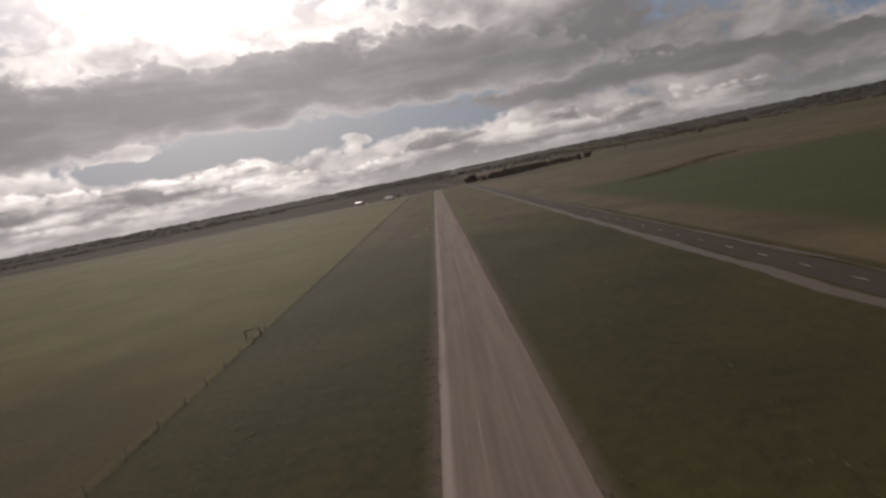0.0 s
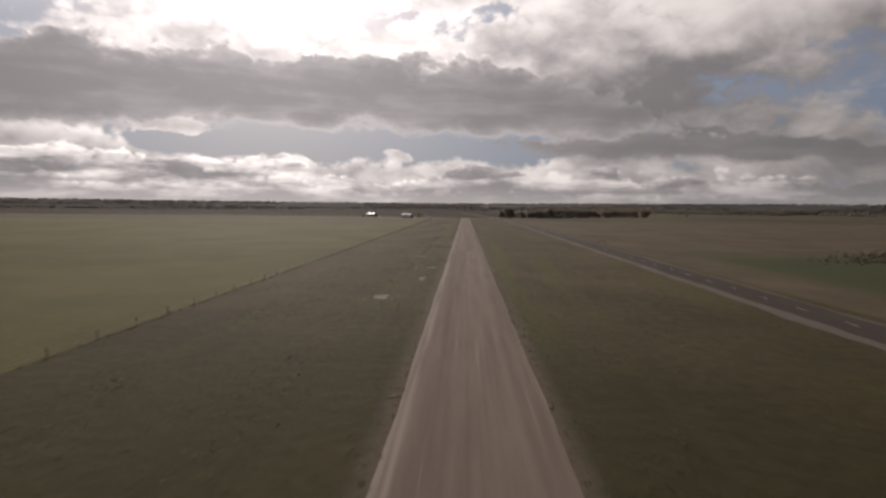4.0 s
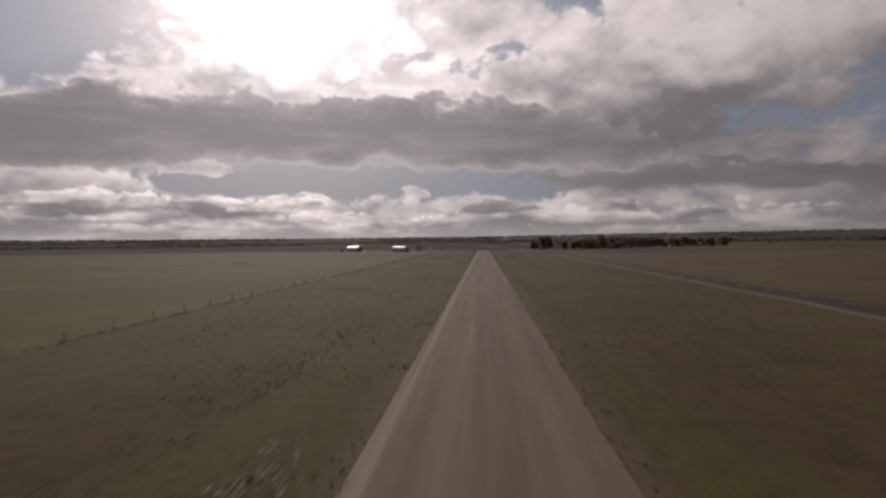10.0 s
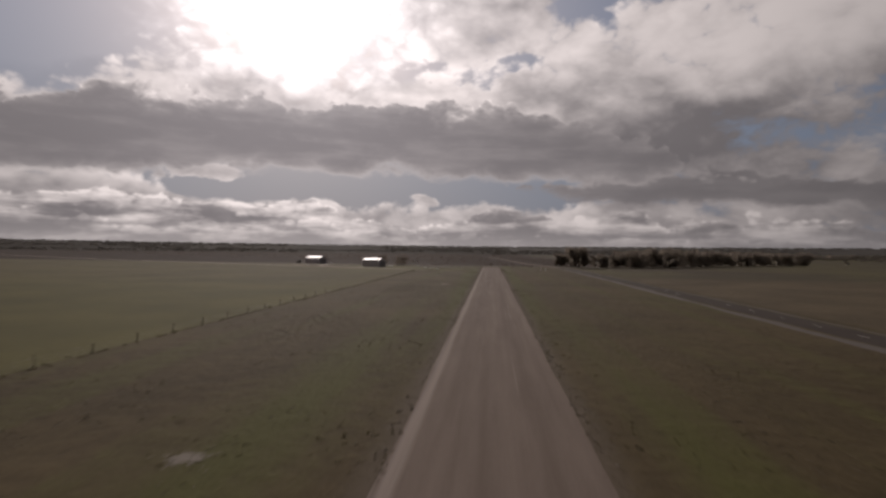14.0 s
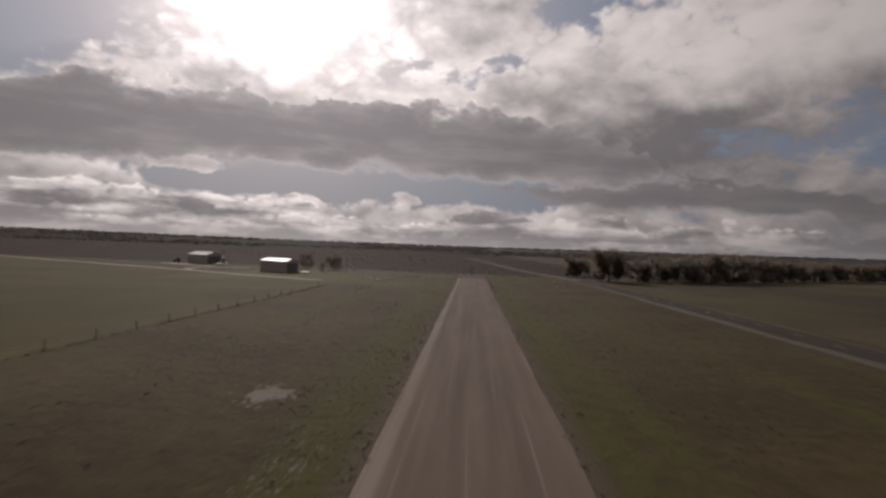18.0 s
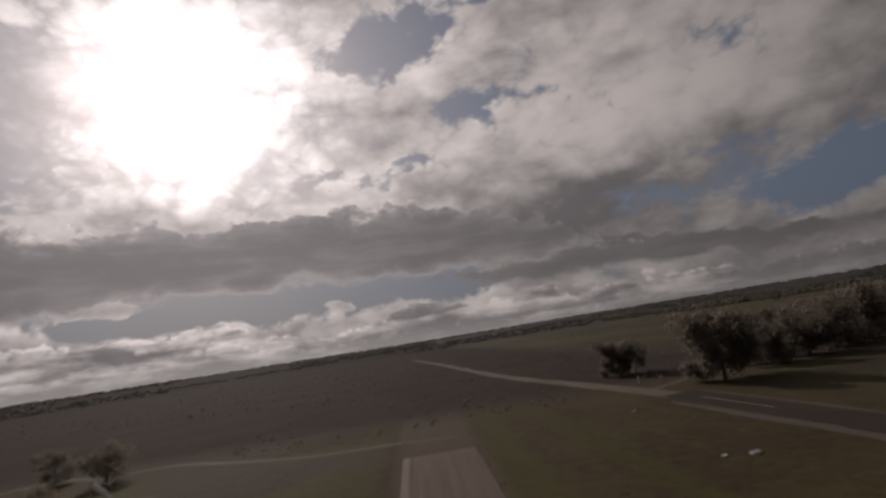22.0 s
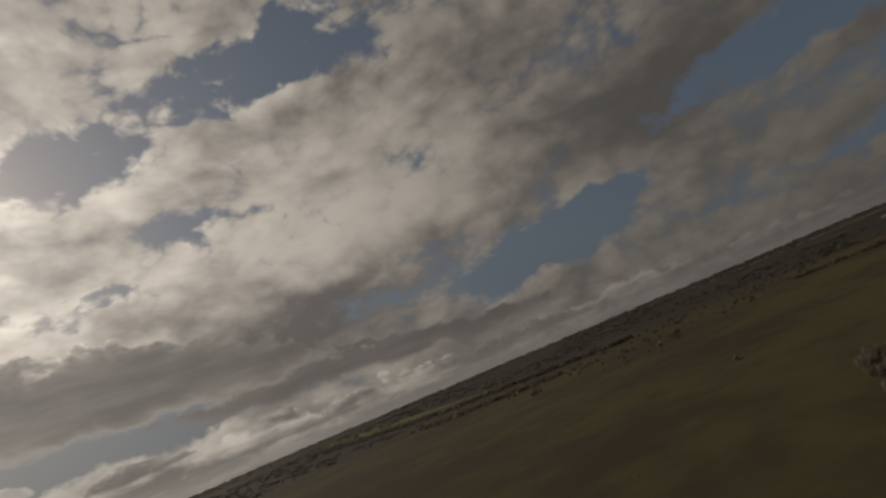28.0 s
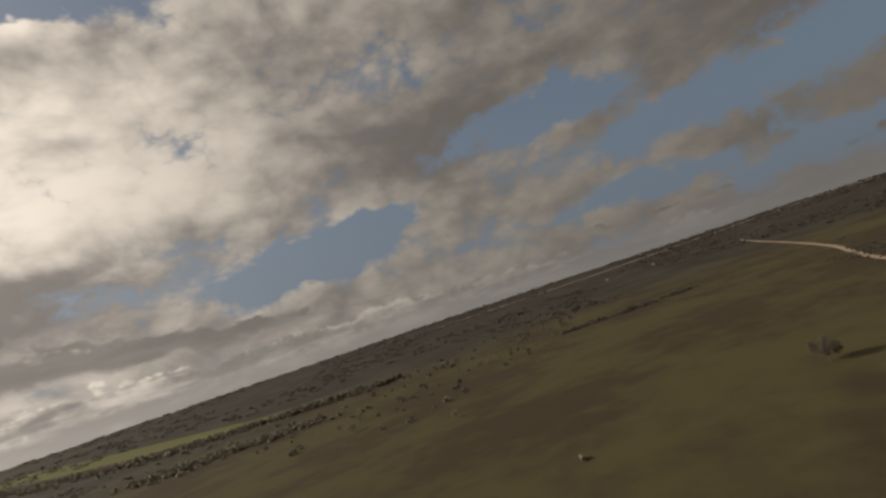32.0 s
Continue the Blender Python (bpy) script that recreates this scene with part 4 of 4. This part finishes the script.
# ---- bush, belts and grass: past counting ----
def clumps(name, places, material, label, category, blades=16, flat=0.8, seed=1, size=1.0):
    """Many small ragged crowns in one mesh. places: x, y, z, radius, height."""
    rng = np.random.default_rng(seed)
    P = np.array(places, float)
    n = len(P)
    d = rng.normal(size=(n, blades, 3))
    d /= np.linalg.norm(d, axis=2, keepdims=True)
    d[:, :, 2] = np.abs(d[:, :, 2]) * 1.0 - 0.15
    c = d * rng.uniform(0.45, 1.0, (n, blades, 1))
    u = rng.normal(size=(n, blades, 3))
    u /= np.linalg.norm(u, axis=2, keepdims=True)
    v = np.cross(u, d)
    v /= np.linalg.norm(v, axis=2, keepdims=True) + 1e-6
    s = rng.uniform(0.30, 0.55, (n, blades, 1)) * size
    quad = np.stack([c - v * s, c + u * s * flat, c + v * s, c - u * s * flat], 2)
    quad = quad * P[:, None, None, [3, 3, 4]] + np.concatenate([P[:, :2], P[:, 2:3]], 1)[:, None, None, :]
    quad[..., 2] += 0.35 * P[:, None, None, 4]
    quad[..., 2] = np.maximum(quad[..., 2], P[:, None, None, 2] - 0.05)
    verts = quad.reshape(-1, 3)
    faces = np.arange(len(verts)).reshape(-1, 4)
    ob = new(name, mesh(name, verts.tolist(), faces.tolist(), material))
    return tagged(ob, label, category, kind="stuff")


rng = random.Random(9)
bush, far_bush = [], []
while len(bush) < 7000:
    x, y = rng.uniform(-900, 300), 552 + 1130 * rng.random() ** 1.5
    if noise.noise(Vector((x * 0.02, y * 0.02, 4.0))) < -0.42 or abs(x - np.interp(y, (558, 620, 700, 810, 1100), (42, 33, 26, 19, -10))) < 9 + rng.random() * 4:
        continue
    if x > (110 if rng.random() < 0.93 else 300) - 45 * rng.random() or y < 553 + max(0, x - 50) * 1.05 or (x < -45 and y < 590 - (x + 45) * 0.56 + 60):
        continue
    h = rng.uniform(0.3, 1.0) if rng.random() < 0.985 else rng.uniform(1.2, 2.6)
    bush.append((x, y, terrain(x, y), h * rng.uniform(0.6, 1.0), h))
clumps("bushland", bush, SCRUB, "dense dull brown-green bush north of the airfield", "bush", 18, 0.8, 2, 0.62)
while len(far_bush) < 8000:
    a, r = rng.uniform(-1.3, 2.3), 1500 + 2650 * rng.random() ** 0.8
    x, y = 50 + r * math.sin(a), 350 + r * math.cos(a)
    if noise.noise(Vector((x * 0.0016, y * 0.0016, 9.0))) < -0.05 and r < 3600:
        continue
    h = rng.uniform(2.2, 6.0) * (1 + r / 9000)
    far_bush.append((x, y, terrain(x, y), h * rng.uniform(1.2, 3.2), h))
clumps("far_woods", far_bush, WOODS, "distant dark woods along the low horizon hills", "woods", 9, 0.7, 3, 0.9)
belt = []
for k in range(1500):
    y = 1420 + 1500 * rng.random() ** 1.3
    edge = float(np.interp(y, (1420, 1520, 1680, 1850, 2300, 2900), (1010, 960, 880, 800, 765, 735)))
    x = edge - abs(rng.gauss(0, 36)) + 16
    h = rng.uniform(3, 9)
    belt.append((x, y, terrain(x, y), h * rng.uniform(0.55, 0.9), h))
for k in range(420):
    t = rng.random()
    x, y = 575 + 150 * t + rng.gauss(0, 20), 1600 - 220 * t + rng.gauss(0, 26)
    h = rng.uniform(2.5, 6)
    belt.append((x, y, 0, h * rng.uniform(0.7, 1.0), h))
for k in range(260):
    t = rng.random()
    if math.sin(t * 31) + math.sin(t * 13 + 1) < -0.5:
        continue
    x, y = 1007 + 150 * t + rng.gauss(0, 9), 1045 - 190 * t + rng.gauss(0, 9)
    h = rng.uniform(2, 5.5)
    belt.append((x, y, 0, h * 0.8, h))
for k in range(110):
    x, y = rng.gauss(1010, 70), rng.gauss(612, 16)
    h = rng.uniform(1.0, 2.8)
    belt.append((x, y, 0, h * 1.1, h))
for k in range(500):
    x, y = rng.uniform(550, 1500), rng.uniform(1050, 2000)
    if x > 800 and y > 1400 or rng.random() < 0.3:
        continue
    h = rng.uniform(2, 6)
    belt.append((x, y, terrain(x, y), h * 0.9, h))
clumps("shelter_belt", belt, BUSH, "long dark shelter belt of trees between the fields", "trees", 22, 0.8, 4)
clod_bank()
tufts, stones = [], []
for k in range(21000):
    y = -330 + 870 * rng.random()
    x = rng.choice((-1, 1)) * (5.5 + 34 * rng.random() ** 1.7)
    h = rng.uniform(0.04, 0.13) * (1.4 if noise.noise(Vector((x * 0.1, y * 0.1, 2))) > 0.1 else 0.8)
    tufts.append((x, y, 0, h * rng.uniform(0.8, 1.8), h))
for k in range(2200):
    y = -330 + 785 * rng.random()
    tufts.append((-40.8 + rng.gauss(0, 0.25), y, 0, rng.uniform(0.12, 0.3), rng.uniform(0.08, 0.24)))
for k in range(330):
    y = -60 + 150 * rng.random()
    tufts.append((-14.0 + rng.gauss(0, 0.35), y, 0, rng.uniform(0.12, 0.28), rng.uniform(0.05, 0.12)))
clumps("grass_tufts", tufts, GRASS, "dry olive grass tufts over the airfield turf", "grass", 5, 0.5, 5)
for k in range(46000):
    y = -330 + 860 * rng.random()
    x = -rng.uniform(6, 32) if rng.random() < 0.72 else rng.uniform(6, 24)
    if noise.noise(Vector((x * 0.09, y * 0.03, 7.0))) < 0.08 + 0.25 * rng.random():
        continue
    s = rng.uniform(0.06, 0.13) if rng.random() < 0.93 else rng.uniform(0.13, 0.2)
    stones.append((x, y, 0, s, s * 0.7))
for cx, cy, sx, sy in STONY:
    for k in range(int(22 * sx * math.sqrt(sy))):
        s = rng.uniform(0.04, 0.10) if rng.random() < 0.9 else rng.uniform(0.10, 0.2)
        x = rng.gauss(cx, sx * 0.6)
        if abs(x) > 5.9:
            stones.append((x, rng.gauss(cy, sy * 0.6), 0, s, s * 0.7))
for k in range(1500):
    y = -330 + 860 * rng.random()
    s = rng.uniform(0.06, 0.2)
    stones.append((rng.choice((-1, 1)) * rng.uniform(5.5, 6.4), y, 0.01, s, s * 0.6))
clumps("loose_stones", stones, STONE, "loose stones and clods scattered over worn turf", "stones", 5, 0.9, 6)
